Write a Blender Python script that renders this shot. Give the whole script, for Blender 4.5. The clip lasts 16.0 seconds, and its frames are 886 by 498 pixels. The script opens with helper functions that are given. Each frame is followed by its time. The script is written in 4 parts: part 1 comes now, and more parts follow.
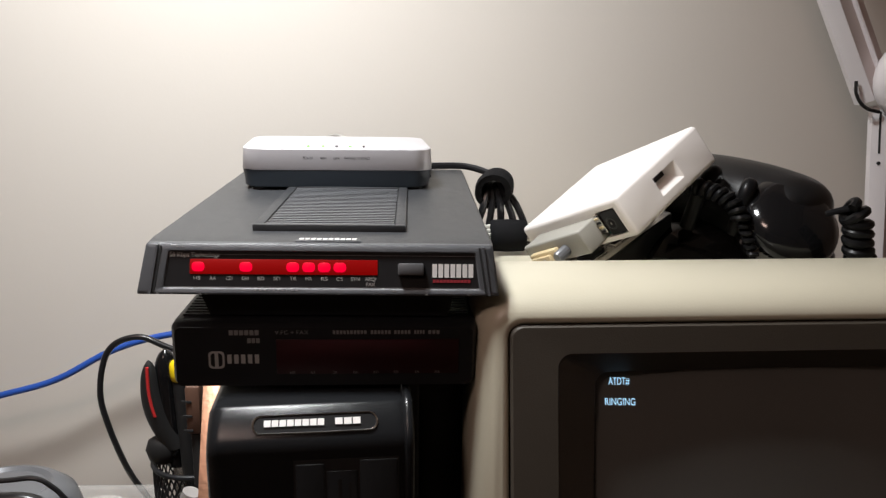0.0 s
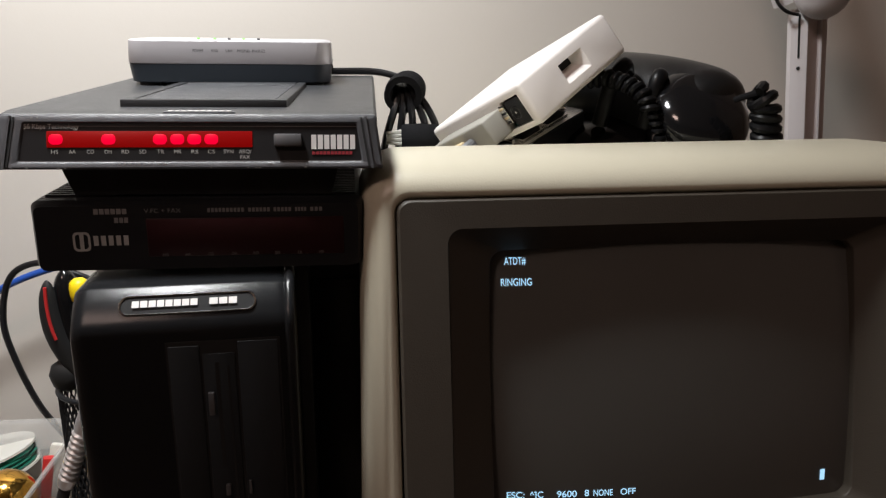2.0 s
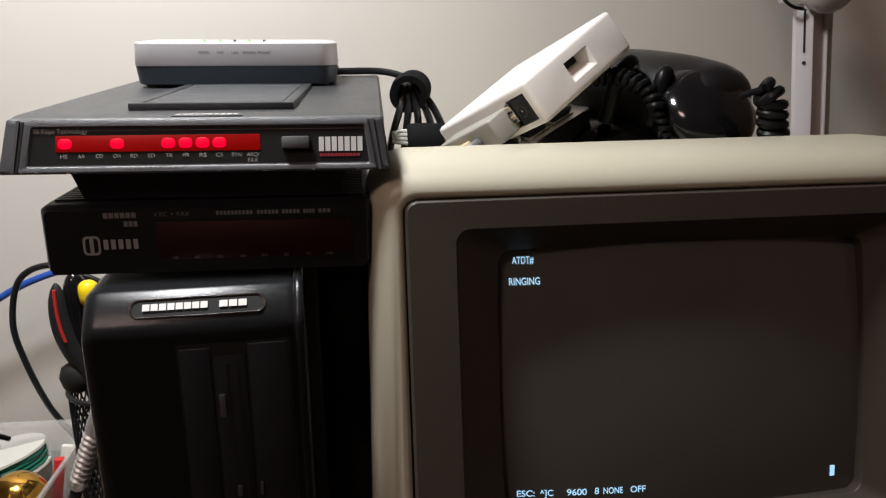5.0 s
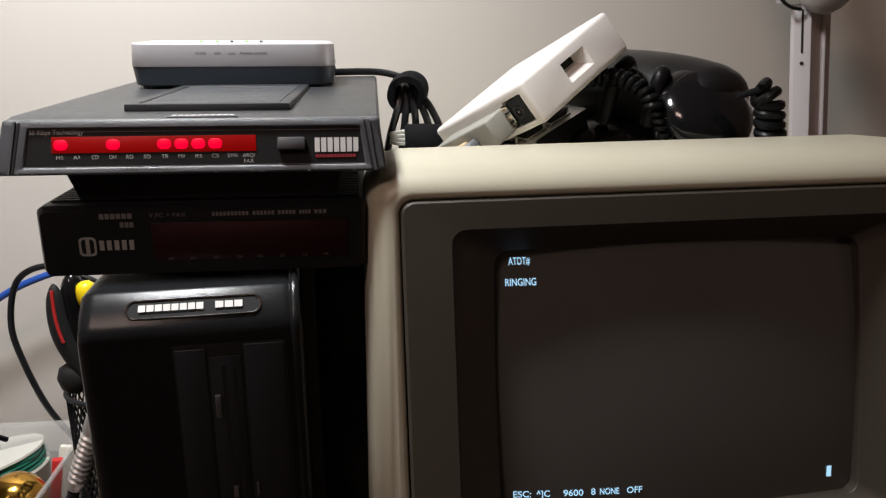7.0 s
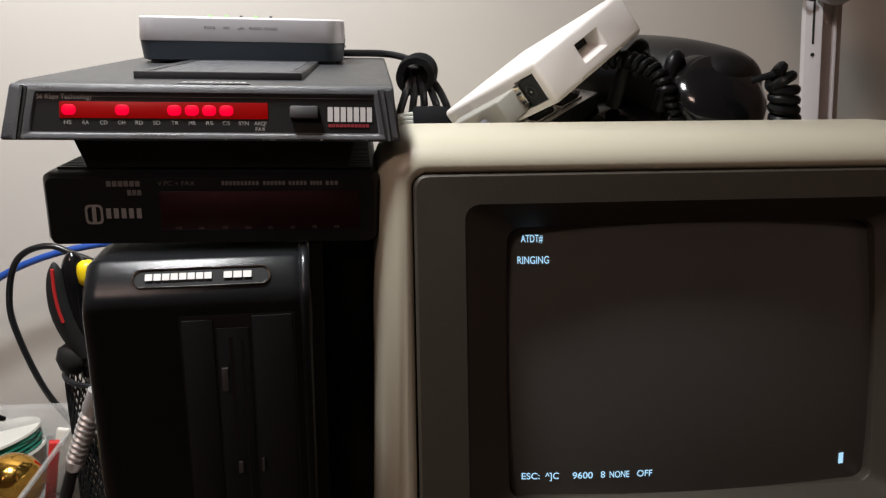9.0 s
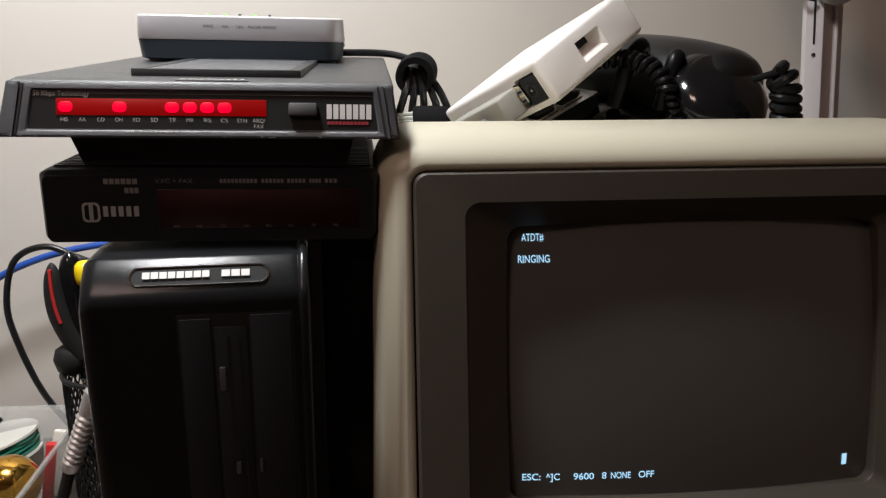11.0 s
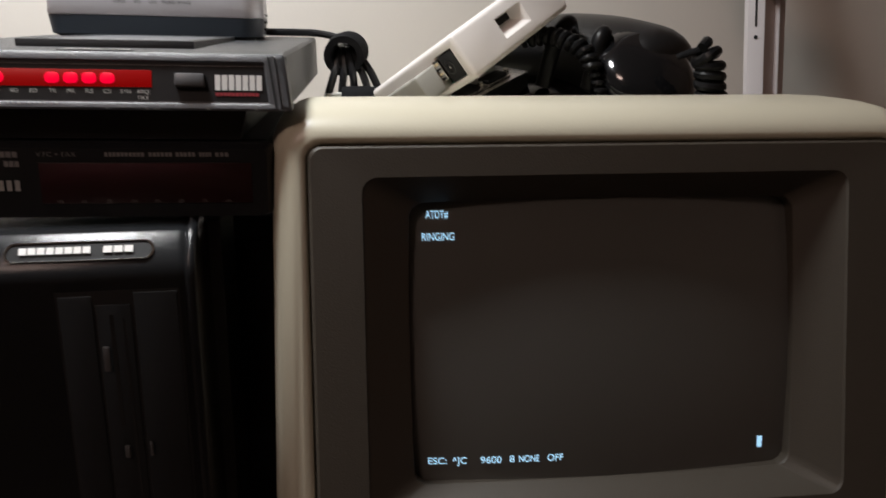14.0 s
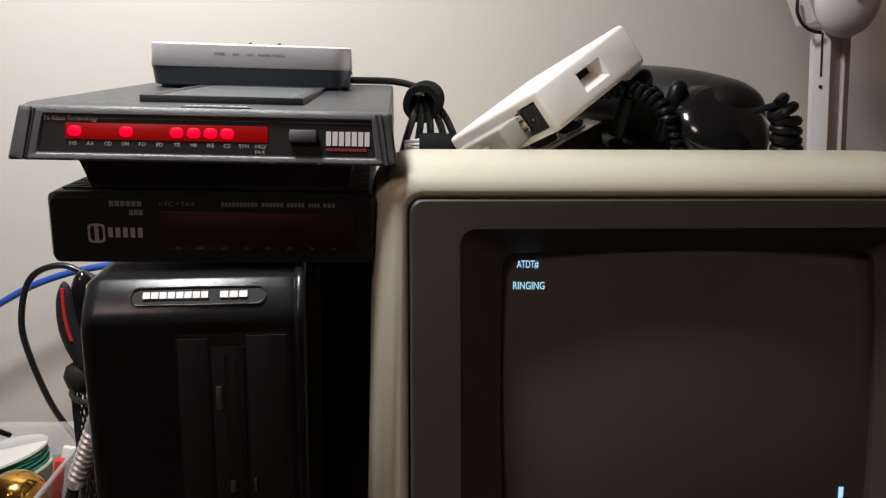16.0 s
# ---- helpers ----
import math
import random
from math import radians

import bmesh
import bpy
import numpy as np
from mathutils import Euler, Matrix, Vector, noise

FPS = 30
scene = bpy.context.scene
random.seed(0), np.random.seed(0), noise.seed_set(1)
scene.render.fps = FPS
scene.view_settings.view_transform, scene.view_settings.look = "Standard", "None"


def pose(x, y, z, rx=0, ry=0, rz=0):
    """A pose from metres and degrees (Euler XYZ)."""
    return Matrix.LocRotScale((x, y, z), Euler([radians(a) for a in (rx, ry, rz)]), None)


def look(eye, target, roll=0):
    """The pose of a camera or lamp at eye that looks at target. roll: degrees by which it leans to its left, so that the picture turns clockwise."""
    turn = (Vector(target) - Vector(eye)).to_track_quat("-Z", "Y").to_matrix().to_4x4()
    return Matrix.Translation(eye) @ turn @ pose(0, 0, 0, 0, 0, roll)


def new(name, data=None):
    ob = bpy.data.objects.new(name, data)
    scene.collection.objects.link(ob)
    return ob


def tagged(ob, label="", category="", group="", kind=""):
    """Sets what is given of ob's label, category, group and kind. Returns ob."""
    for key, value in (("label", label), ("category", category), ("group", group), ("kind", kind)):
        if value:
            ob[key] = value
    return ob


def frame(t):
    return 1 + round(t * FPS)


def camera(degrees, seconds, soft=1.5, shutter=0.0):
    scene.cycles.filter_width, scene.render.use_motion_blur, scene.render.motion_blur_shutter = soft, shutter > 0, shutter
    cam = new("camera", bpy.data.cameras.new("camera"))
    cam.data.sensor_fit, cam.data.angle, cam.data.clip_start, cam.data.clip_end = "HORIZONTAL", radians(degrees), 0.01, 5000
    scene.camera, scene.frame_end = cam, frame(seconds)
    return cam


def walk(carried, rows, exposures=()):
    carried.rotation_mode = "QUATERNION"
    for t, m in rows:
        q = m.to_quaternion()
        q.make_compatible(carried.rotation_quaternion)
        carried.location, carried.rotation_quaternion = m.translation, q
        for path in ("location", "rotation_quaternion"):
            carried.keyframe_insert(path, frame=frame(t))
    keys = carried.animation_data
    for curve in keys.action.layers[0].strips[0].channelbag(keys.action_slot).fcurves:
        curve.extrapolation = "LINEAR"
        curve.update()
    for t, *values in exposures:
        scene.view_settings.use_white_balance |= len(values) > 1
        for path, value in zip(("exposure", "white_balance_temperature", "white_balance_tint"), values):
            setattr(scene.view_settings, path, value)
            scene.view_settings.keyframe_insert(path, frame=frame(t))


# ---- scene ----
cam = camera(59.25, 16.0, soft=1.3, shutter=0.4)
# seconds, eye in metres, yaw, pitch and roll in degrees
ROWS = [
    (0, -0.01197, 0.01992, 1.18372, -2.433, -13.644, 0.635),
    (0.5, -0.00385, 0.02035, 1.17766, -3.255, -13.956, 0.623),
    (1, 0.00921, 0.02271, 1.15991, -4.419, -14.509, 0.828),
    (1.5, 0.02454, 0.02541, 1.13947, -5.210, -15.360, 0.745),
    (2, 0.02425, 0.02444, 1.13615, -5.388, -15.883, 0.267),
    (2.5, 0.02364, 0.02540, 1.13581, -5.306, -16.174, -0.004),
    (3, 0.02402, 0.02582, 1.13674, -5.229, -16.322, -0.144),
    (3.5, 0.02290, 0.02575, 1.13639, -5.181, -16.377, -0.255),
    (4, 0.02246, 0.02419, 1.13778, -5.095, -16.262, -0.295),
    (6.5, 0.02413, 0.02449, 1.13820, -5.004, -16.111, -0.510),
    (7, 0.02471, 0.02416, 1.13831, -4.990, -16.127, -0.443),
    (7.5, 0.02338, 0.02395, 1.13825, -4.931, -16.144, -0.183),
    (8, 0.02025, 0.02665, 1.13362, -5.193, -16.098, 0.646),
    (8.2, 0.01753, 0.02605, 1.12873, -5.324, -16.023, 0.678),
    (10.5, 0.01711, 0.02990, 1.12279, -5.264, -15.979, 0.526),
    (11, 0.01723, 0.02935, 1.12182, -5.369, -15.743, 0.635),
    (11.5, 0.02194, 0.02945, 1.12004, -5.753, -16.177, 0.619),
    (12, 0.04028, 0.03007, 1.10911, -6.822, -16.787, 0.624),
    (12.5, 0.05974, 0.02919, 1.10743, -7.639, -17.010, 0.544),
    (13, 0.07769, 0.03482, 1.10067, -7.978, -17.193, 0.560),
    (13.5, 0.07608, 0.03544, 1.09847, -7.496, -17.154, 0.760),
    (14, 0.05872, 0.03304, 1.11132, -6.154, -16.041, 0.800),
    (14.5, 0.04532, 0.03046, 1.11801, -4.623, -14.916, 0.610),
    (15, 0.03794, 0.02761, 1.12159, -4.125, -14.189, 0.801),
    (15.5, 0.03343, 0.02302, 1.12297, -3.703, -13.818, 0.923),
    (16, 0.02825, 0.02273, 1.12378, -3.785, -13.931, 1.153),
]
EXPOSURES = [(0.0, 0.0), (11.5, 0.0), (12.5, -0.08), (13.5, -0.14), (14.2, 0.0), (16.0, 0.03)]
walk(cam, [(t, pose(x, y, z, 90 + pitch, 0, yaw) @ pose(0, 0, 0, 0, 0, roll)) for t, x, y, z, yaw, pitch, roll in ROWS], EXPOSURES)

# ---- world and light ----
world = bpy.data.worlds.new("world")
scene.world = world
world.use_nodes = True
world.node_tree.nodes["Background"].inputs["Color"].default_value = (1.0, 0.86, 0.72, 1)
world.node_tree.nodes["Background"].inputs["Strength"].default_value = 0.02


def area_lamp(name, eye, target, size, watts, colour, spread=180):
    data = bpy.data.lights.new(name, "AREA")
    data.shape, data.size, data.energy, data.color, data.spread = "DISK", size, watts, colour, radians(spread)
    ob = new(name, data)
    ob.matrix_world = look(eye, target)
    return tagged(ob, kind="structure")


area_lamp("lamp_bulb", (-0.18, 0.400, 1.63), (-0.22, 0.53, 1.0), 0.13, 5.1, (0.975, 0.99, 1.0), 140)
# the second is an unseen warm fill, added to brighten the front faces
area_lamp("unseen_front_fill", (-0.85, -0.75, 2.46), (-0.1, 0.3, 1.0), 0.46, 10.0, (1.0, 0.72, 0.62))


# ---- materials ----
def material(name, colour, rough=0.5, metal=0.0, bump=0.0, grain=400.0, vary=0.08, stain=6.0, coat=0.0, emit=None, power=0.0, alpha=1.0, trans=0.0, spec=0.5):
    m = bpy.data.materials.new(name)
    m.use_nodes = True
    nt = m.node_tree
    b = nt.nodes["Principled BSDF"]
    b.inputs["Base Color"].default_value = (*colour, 1)
    b.inputs["Roughness"].default_value = rough
    b.inputs["Metallic"].default_value = metal
    b.inputs["Coat Weight"].default_value = coat
    b.inputs["Transmission Weight"].default_value = trans
    b.inputs["Specular IOR Level"].default_value = spec
    b.inputs["Alpha"].default_value = alpha
    if emit:
        b.inputs["Emission Color"].default_value = (*emit, 1)
        b.inputs["Emission Strength"].default_value = power
    co = nt.nodes.new("ShaderNodeTexCoord")
    if vary:
        n = nt.nodes.new("ShaderNodeTexNoise")
        n.inputs["Scale"].default_value, n.inputs["Detail"].default_value = stain, 6
        nt.links.new(co.outputs["Object"], n.inputs["Vector"])
        mix = nt.nodes.new("ShaderNodeMix")
        mix.data_type = "RGBA"
        mix.inputs[6].default_value = (*[c * (1 - vary) for c in colour], 1)
        mix.inputs[7].default_value = (*[min(1, c * (1 + vary)) for c in colour], 1)
        nt.links.new(n.outputs["Fac"], mix.inputs[0])
        nt.links.new(mix.outputs[2], b.inputs["Base Color"])
        ramp = nt.nodes.new("ShaderNodeMapRange")
        ramp.inputs["To Min"].default_value, ramp.inputs["To Max"].default_value = max(0.02, rough * (1 - 1.5 * vary)), min(1, rough * (1 + 1.5 * vary))
        n2 = nt.nodes.new("ShaderNodeTexNoise")
        n2.inputs["Scale"].default_value, n2.inputs["Detail"].default_value = stain * 7, 4
        nt.links.new(co.outputs["Object"], n2.inputs["Vector"])
        nt.links.new(n2.outputs["Fac"], ramp.inputs["Value"])
        nt.links.new(ramp.outputs["Result"], b.inputs["Roughness"])
    if bump:
        n3 = nt.nodes.new("ShaderNodeTexNoise")
        n3.inputs["Scale"].default_value, n3.inputs["Detail"].default_value = grain, 3
        nt.links.new(co.outputs["Object"], n3.inputs["Vector"])
        bp = nt.nodes.new("ShaderNodeBump")
        bp.inputs["Strength"].default_value, bp.inputs["Distance"].default_value = bump, 0.0006
        nt.links.new(n3.outputs["Fac"], bp.inputs["Height"])
        nt.links.new(bp.outputs["Normal"], b.inputs["Normal"])
    return m


WALL = material("wall_paint", (0.66, 0.62, 0.565), 0.75, bump=0.10, grain=300, vary=0.03, stain=2.5)
DESK = material("desk_laminate", (0.055, 0.036, 0.025), 0.45, vary=0.15, stain=9)
CREAM = material("cream_plastic", (0.55, 0.515, 0.405), 0.34, bump=0.10, grain=900, vary=0.05, stain=12)
BEZEL = material("bezel_plastic", (0.057, 0.048, 0.037), 0.55, bump=0.22, grain=1500, vary=0.06, stain=14)
CRT = material("crt_glass", (0.092, 0.090, 0.083), 0.30, vary=0.10, stain=18, coat=0.3)
GAP = material("dark_gap", (0.010, 0.010, 0.0105), 0.8, vary=0)
CHAR = material("charcoal_plastic", (0.036, 0.038, 0.041), 0.40, bump=0.45, grain=1600, vary=0.12, stain=20)
CHARF = material("charcoal_frame", (0.076, 0.079, 0.086), 0.36, bump=0.40, grain=1800, vary=0.30, stain=60)
# paler than the shell: light on the slat tops is put into the colour
SLAT = material("lit_slat", (0.12, 0.124, 0.132), 0.33, bump=0.1, grain=2000, vary=0.08, stain=30)
PANEL = material("panel_black", (0.017, 0.0165, 0.0175), 0.38, vary=0.1, stain=30, spec=0.3)
BLACK = material("black_plastic", (0.0100, 0.0106, 0.0122), 0.42, bump=0.2, grain=2200, vary=0.12, stain=20, spec=0.35)
BADGE = material("badge_black", (0.003, 0.003, 0.0035), 0.45, vary=0, spec=0.2)
# plain grey, set between the dim and the faint ink
INKH = material("grey_ink", (0.36, 0.35, 0.34), 0.6, vary=0)
TOWER = material("tower_plastic", (0.0105, 0.0112, 0.0124), 0.25, bump=0.14, grain=2500, vary=0.08, stain=18, spec=0.38)
GLOSS = material("bakelite", (0.006, 0.006, 0.0066), 0.12, vary=0.1, stain=12, spec=0.45)
SATIN = material("satin_black", (0.0075, 0.0075, 0.0080), 0.30, vary=0.12, stain=14, bump=0.05)
RUBBER = material("rubber", (0.012, 0.012, 0.012), 0.55, vary=0.1)
CORDX = material("matt_cord", (0.006, 0.006, 0.0065), 0.34, vary=0.1, stain=30, spec=0.16)
CORD = material("black_cord", (0.009, 0.009, 0.010), 0.30, vary=0.1, stain=30)
FABRIC = material("hook_strap", (0.010, 0.010, 0.011), 0.95, bump=0.9, grain=2500, vary=0.2, stain=60, spec=0.1)
SILVER = material("silver_paint", (0.54, 0.525, 0.545), 0.36, metal=0.2, bump=0.05, grain=2500, vary=0.03)
GREYS = material("grey_shell", (0.16, 0.165, 0.175), 0.3, metal=0.3, vary=0.08)
NAVY = material("slate_plastic", (0.030, 0.040, 0.052), 0.40, bump=0.15, grain=1500, vary=0.08)
WHITEP = material("printed_white", (0.84, 0.80, 0.77), 0.5, bump=0.12, grain=1200, vary=0.03, stain=20)
GREYP = material("connector_grey", (0.33, 0.32, 0.285), 0.5, bump=0.1, vary=0.06, stain=40)
IVORY = material("ivory_plastic", (0.62, 0.50, 0.30), 0.5, vary=0.08, stain=40)
CHROME = material("satin_chrome", (0.86, 0.83, 0.82), 0.40, metal=0.85, bump=0.1, grain=900, vary=0.08)
METAL = material("bright_metal", (0.74, 0.72, 0.69), 0.24, metal=1.0, bump=0.1, grain=900, vary=0.08)
LAMPW = material("lamp_enamel", (0.72, 0.69, 0.70), 0.35, vary=0.02)
# the same enamel with the pinkish shade of the channel put into its colour
LAMP_SHADED = material("shaded_enamel", (0.60, 0.52, 0.50), 0.5, vary=0.04)
INK = material("white_ink", (0.72, 0.70, 0.68), 0.6, vary=0)
INKD = material("dim_ink", (0.44, 0.42, 0.40), 0.6, vary=0)
INKX = material("faint_ink", (0.20, 0.19, 0.19), 0.6, vary=0)
INKB = material("dark_ink", (0.03, 0.03, 0.03), 0.6, vary=0)
REDINK = material("red_ink", (0.30, 0.02, 0.03), 0.6, vary=0)
REDWIN = material("red_window", (0.12, 0.003, 0.003), 0.35, vary=0, spec=0.15, emit=(1.0, 0.006, 0.005), power=0.17)
REDLED = material("red_led", (0.2, 0.0, 0.004), 0.5, vary=0, emit=(1.0, 0.0, 0.034), power=1.0, spec=0.1)
DIMWIN = material("dim_red_window", (0.017, 0.0006, 0.0017), 0.35, vary=0.2, stain=40)
TEXT = material("phosphor", (0.2, 0.25, 0.3), 0.5, vary=0, emit=(0.42, 0.74, 1.0), power=1.0)
GREENL = material("green_led", (0.3, 0.5, 0.2), 0.4, vary=0, emit=(0.35, 1.0, 0.25), power=0.55)
BAY = material("bay_plastic", (0.0105, 0.0112, 0.0125), 0.45, bump=0.15, grain=2400, vary=0.1, stain=30, spec=0.4)
BUTTON = material("button_grey", (0.09, 0.09, 0.095), 0.4, vary=0.08)
BLUE = material("blue_jacket", (0.018, 0.075, 0.36), 0.4, vary=0.08, stain=30)
YELLOW = material("yellow_plastic", (0.85, 0.62, 0.01), 0.35, vary=0.05)
RED = material("red_plastic", (0.55, 0.03, 0.03), 0.35, vary=0.06)
COPPER = material("copper_foil", (0.72, 0.42, 0.28), 0.45, metal=0.9, bump=0.7, grain=300, vary=0.15, stain=40)
BROWN = material("brown_leather", (0.11, 0.055, 0.035), 0.6, vary=0.12, stain=40)
GOLD = material("gold_bauble", (0.85, 0.48, 0.10), 0.13, metal=1.0, vary=0.05)
CLEAR = material("clear_bin", (0.62, 0.62, 0.60), 0.3, vary=0.04, alpha=0.32)
GREENW = material("green_wire", (0.01, 0.13, 0.085), 0.35, vary=0.15, stain=60)
SPOOLW = material("spool_white", (0.68, 0.66, 0.60), 0.4, vary=0.04)


# ---- building helpers ----
def part(name, bm, mat, parent=None, label="", m=None, smooth=True, crease=38):
    me = bpy.data.meshes.new(name)
    if m is not None:
        bm.transform(m)
    bmesh.ops.recalc_face_normals(bm, faces=bm.faces)
    for f in bm.faces:
        f.smooth = smooth
    bm.to_mesh(me)
    bm.free()
    me.materials.append(mat)
    if smooth:
        me.set_sharp_from_angle(angle=radians(crease))
    ob = new(name, me)
    ob.parent = parent
    if label:
        tagged(ob, label)
    return ob


def thing(name, m, label, category, group=""):
    ob = new(name)
    ob.empty_display_size = 0.02
    ob.matrix_world = m
    return tagged(ob, label, category, group)


def box(x0, x1, y0, y1, z0, z1, bevel=0.0, seg=2):
    bm = bmesh.new()
    bmesh.ops.create_cube(bm, size=1)
    bm.transform(Matrix.Translation(((x0 + x1) / 2, (y0 + y1) / 2, (z0 + z1) / 2)) @ Matrix.Diagonal((x1 - x0, y1 - y0, z1 - z0, 1)))
    if bevel:
        bmesh.ops.bevel(bm, geom=bm.edges[:], offset=bevel, segments=seg, profile=0.5, affect="EDGES")
    return bm


def cylinder(p, q, r, seg=16, r2=None):
    p, q = Vector(p), Vector(q)
    bm = bmesh.new()
    bmesh.ops.create_cone(bm, cap_ends=True, segments=seg, radius1=r, radius2=r if r2 is None else r2, depth=(q - p).length)
    bm.transform(Matrix.Translation((p + q) / 2) @ (q - p).to_track_quat("Z", "Y").to_matrix().to_4x4())
    return bm


def rings(loops, cap=True, close=False):
    """A skin over loops of points, each with the same count."""
    bm = bmesh.new()
    vs = [[bm.verts.new(p) for p in loop] for loop in loops]
    n = len(vs[0])
    pairs = list(zip(vs, vs[1:])) + ([(vs[-1], vs[0])] if close else [])
    for a, b in pairs:
        for i in range(n):
            bm.faces.new((a[i], a[(i + 1) % n], b[(i + 1) % n], b[i]))
    if cap and not close:
        bm.faces.new(vs[0][::-1])
        bm.faces.new(vs[-1])
    return bm


def rounded(x0, x1, z0, z1, r, k=5, y=0.0):
    """A rounded rectangle in the xz plane at the depth y."""
    r = max(1e-5, min(r, (x1 - x0) / 2.001, (z1 - z0) / 2.001))
    out = []
    for cx, cz, a in ((x1 - r, z1 - r, 0), (x0 + r, z1 - r, 90), (x0 + r, z0 + r, 180), (x1 - r, z0 + r, 270)):
        for i in range(k + 1):
            w = radians(a + 90 * i / k)
            out.append(Vector((cx + r * math.cos(w), y, cz + r * math.sin(w))))
    return out


def rounded_two(x0, x1, z0, z1, rl, rr, k=5, y=0.0):
    """A rounded rectangle whose left and right corners differ."""
    left, right = rounded(x0, x1, z0, z1, rl, k, y), rounded(x0, x1, z0, z1, rr, k, y)
    n = k + 1
    return right[:n] + left[n:3 * n] + right[3 * n:]


def smooth_path(points, steps=10):
    pts = [Vector(p) for p in points]
    pts = [pts[0] * 2 - pts[1]] + pts + [pts[-1] * 2 - pts[-2]]
    out = []
    for i in range(1, len(pts) - 2):
        a, b, c, d = pts[i - 1:i + 3]
        for j in range(steps):
            t = j / steps
            out.append(0.5 * (2 * b + (c - a) * t + (2 * a - 5 * b + 4 * c - d) * t * t + (3 * b - a - 3 * c + d) * t ** 3))
    return out + [pts[-2]]


def tube(path, r, seg=10, cap=True):
    loops, up = [], Vector((0.13, 0.21, 0.97))
    for i, p in enumerate(path):
        d = (path[min(i + 1, len(path) - 1)] - path[max(i - 1, 0)]).normalized()
        side = d.cross(up).normalized()
        up = side.cross(d).normalized()
        rr = r(i / (len(path) - 1)) if callable(r) else r
        loops.append([p + rr * (math.cos(a) * side + math.sin(a) * up) for a in (2 * math.pi * k / seg for k in range(seg))])
    return rings(loops, cap)


def coil(path, radius, pitch, wire, seg=7, per=12):
    """A cord wound round a path."""
    length = [0.0]
    for a, b in zip(path, path[1:]):
        length.append(length[-1] + (b - a).length)
    turns = length[-1] / pitch
    n, out, up = int(turns * per), [], Vector((0.1, 0.2, 1))
    for i in range(n + 1):
        s = length[-1] * i / n
        k = max(0, min(len(path) - 2, next((j for j in range(len(length) - 1) if length[j + 1] >= s), len(path) - 2)))
        f = (s - length[k]) / max(1e-9, length[k + 1] - length[k])
        p, d = path[k].lerp(path[k + 1], f), (path[k + 1] - path[k]).normalized()
        side = d.cross(up).normalized()
        up = side.cross(d).normalized()
        a = 2 * math.pi * s / pitch
        out.append(p + radius * (math.cos(a) * side + math.sin(a) * up))
    return tube(out, wire, seg)


def carve(bm, cutters):
    """The solid bm with the cutter solids taken out."""
    def held(b):
        me = bpy.data.meshes.new("tmp")
        bmesh.ops.recalc_face_normals(b, faces=b.faces)
        b.to_mesh(me)
        b.free()
        return new("tmp", me)
    body, tools = held(bm), [held(c) for c in cutters]
    for c in tools:
        mod = body.modifiers.new("cut", "BOOLEAN")
        mod.operation, mod.solver, mod.object = "DIFFERENCE", "EXACT", c
    me = bpy.data.meshes.new_from_object(body.evaluated_get(bpy.context.evaluated_depsgraph_get()))
    out = bmesh.new()
    out.from_mesh(me)
    bpy.data.meshes.remove(me)
    for ob in [body] + tools:
        data = ob.data
        bpy.data.objects.remove(ob)
        bpy.data.meshes.remove(data)
    return out


def letters(text, size, width=None, align="LEFT", bold=0.0):
    """Flat lettering in the xz plane, facing -y, its base line at the origin; width: the length it is fitted to."""
    cu = bpy.data.curves.new("lettering", "FONT")
    cu.body, cu.size, cu.align_x, cu.offset = text, size, align, bold
    tmp = bpy.data.objects.new("lettering", cu)
    me = bpy.data.meshes.new_from_object(tmp)
    bm = bmesh.new()
    bm.from_mesh(me)
    bpy.data.objects.remove(tmp)
    bpy.data.curves.remove(cu)
    bpy.data.meshes.remove(me)
    if width:
        xs = [v.co.x for v in bm.verts]
        k = width / (max(xs) - min(xs))
        bm.transform(Matrix.Translation((-min(xs) * k if align == "LEFT" else 0, 0, 0)) @ Matrix.Diagonal((k, 1, 1, 1)))
    bm.transform(pose(0, 0, 0, 90))
    return bm


def bars(spans, z0, z1, y=0.0):
    """Plain bars in the xz plane at depth y, a little proud of it."""
    bm = bmesh.new()
    for a, b in spans:
        other = box(a, b, y, y + 0.0002, z0, z1)
        me = bpy.data.meshes.new("tmp")
        other.to_mesh(me)
        bm.from_mesh(me)
        other.free()
        bpy.data.meshes.remove(me)
    return bm


def evenly(x0, x1, n, fill=0.78):
    w = (x1 - x0) / n
    return [(x0 + i * w, x0 + i * w + w * fill) for i in range(n)]


# ---- the room ----
def slab(name, x0, x1, y0, y1, z0, z1, mat, label, category):
    ob = part(name, box(x0, x1, y0, y1, z0, z1), mat, smooth=False)
    return tagged(ob, label, category, kind="structure")


slab("wall_back", -2.0, 1.6, 0.742, 0.842, 0, 2.5, WALL, "warm white painted wall behind the desk", "wall")
slab("wall_left", -2.1, -2.0, -2.4, 0.842, 0, 2.5, WALL, "warm white painted side wall", "wall")
slab("wall_right", 1.6, 1.7, -2.4, 0.842, 0, 2.5, WALL, "warm white painted side wall", "wall")
slab("wall_front", -2.0, 1.6, -2.5, -2.4, 0, 2.5, WALL, "warm white painted wall", "wall")
slab("floor", -2.1, 1.7, -2.5, 0.842, -0.1, 0, DESK, "brown wooden floor", "floor")
slab("ceiling", -2.1, 1.7, -2.5, 0.842, 2.5, 2.6, WALL, "white painted ceiling", "ceiling")
desk = thing("desk", pose(-0.1, 0.45, 0.0), "brown laminate desk against the wall", "desk")
part("desktop", box(-0.9, 0.9, -0.32, 0.288, 0.705, 0.738, 0.003), DESK, desk)
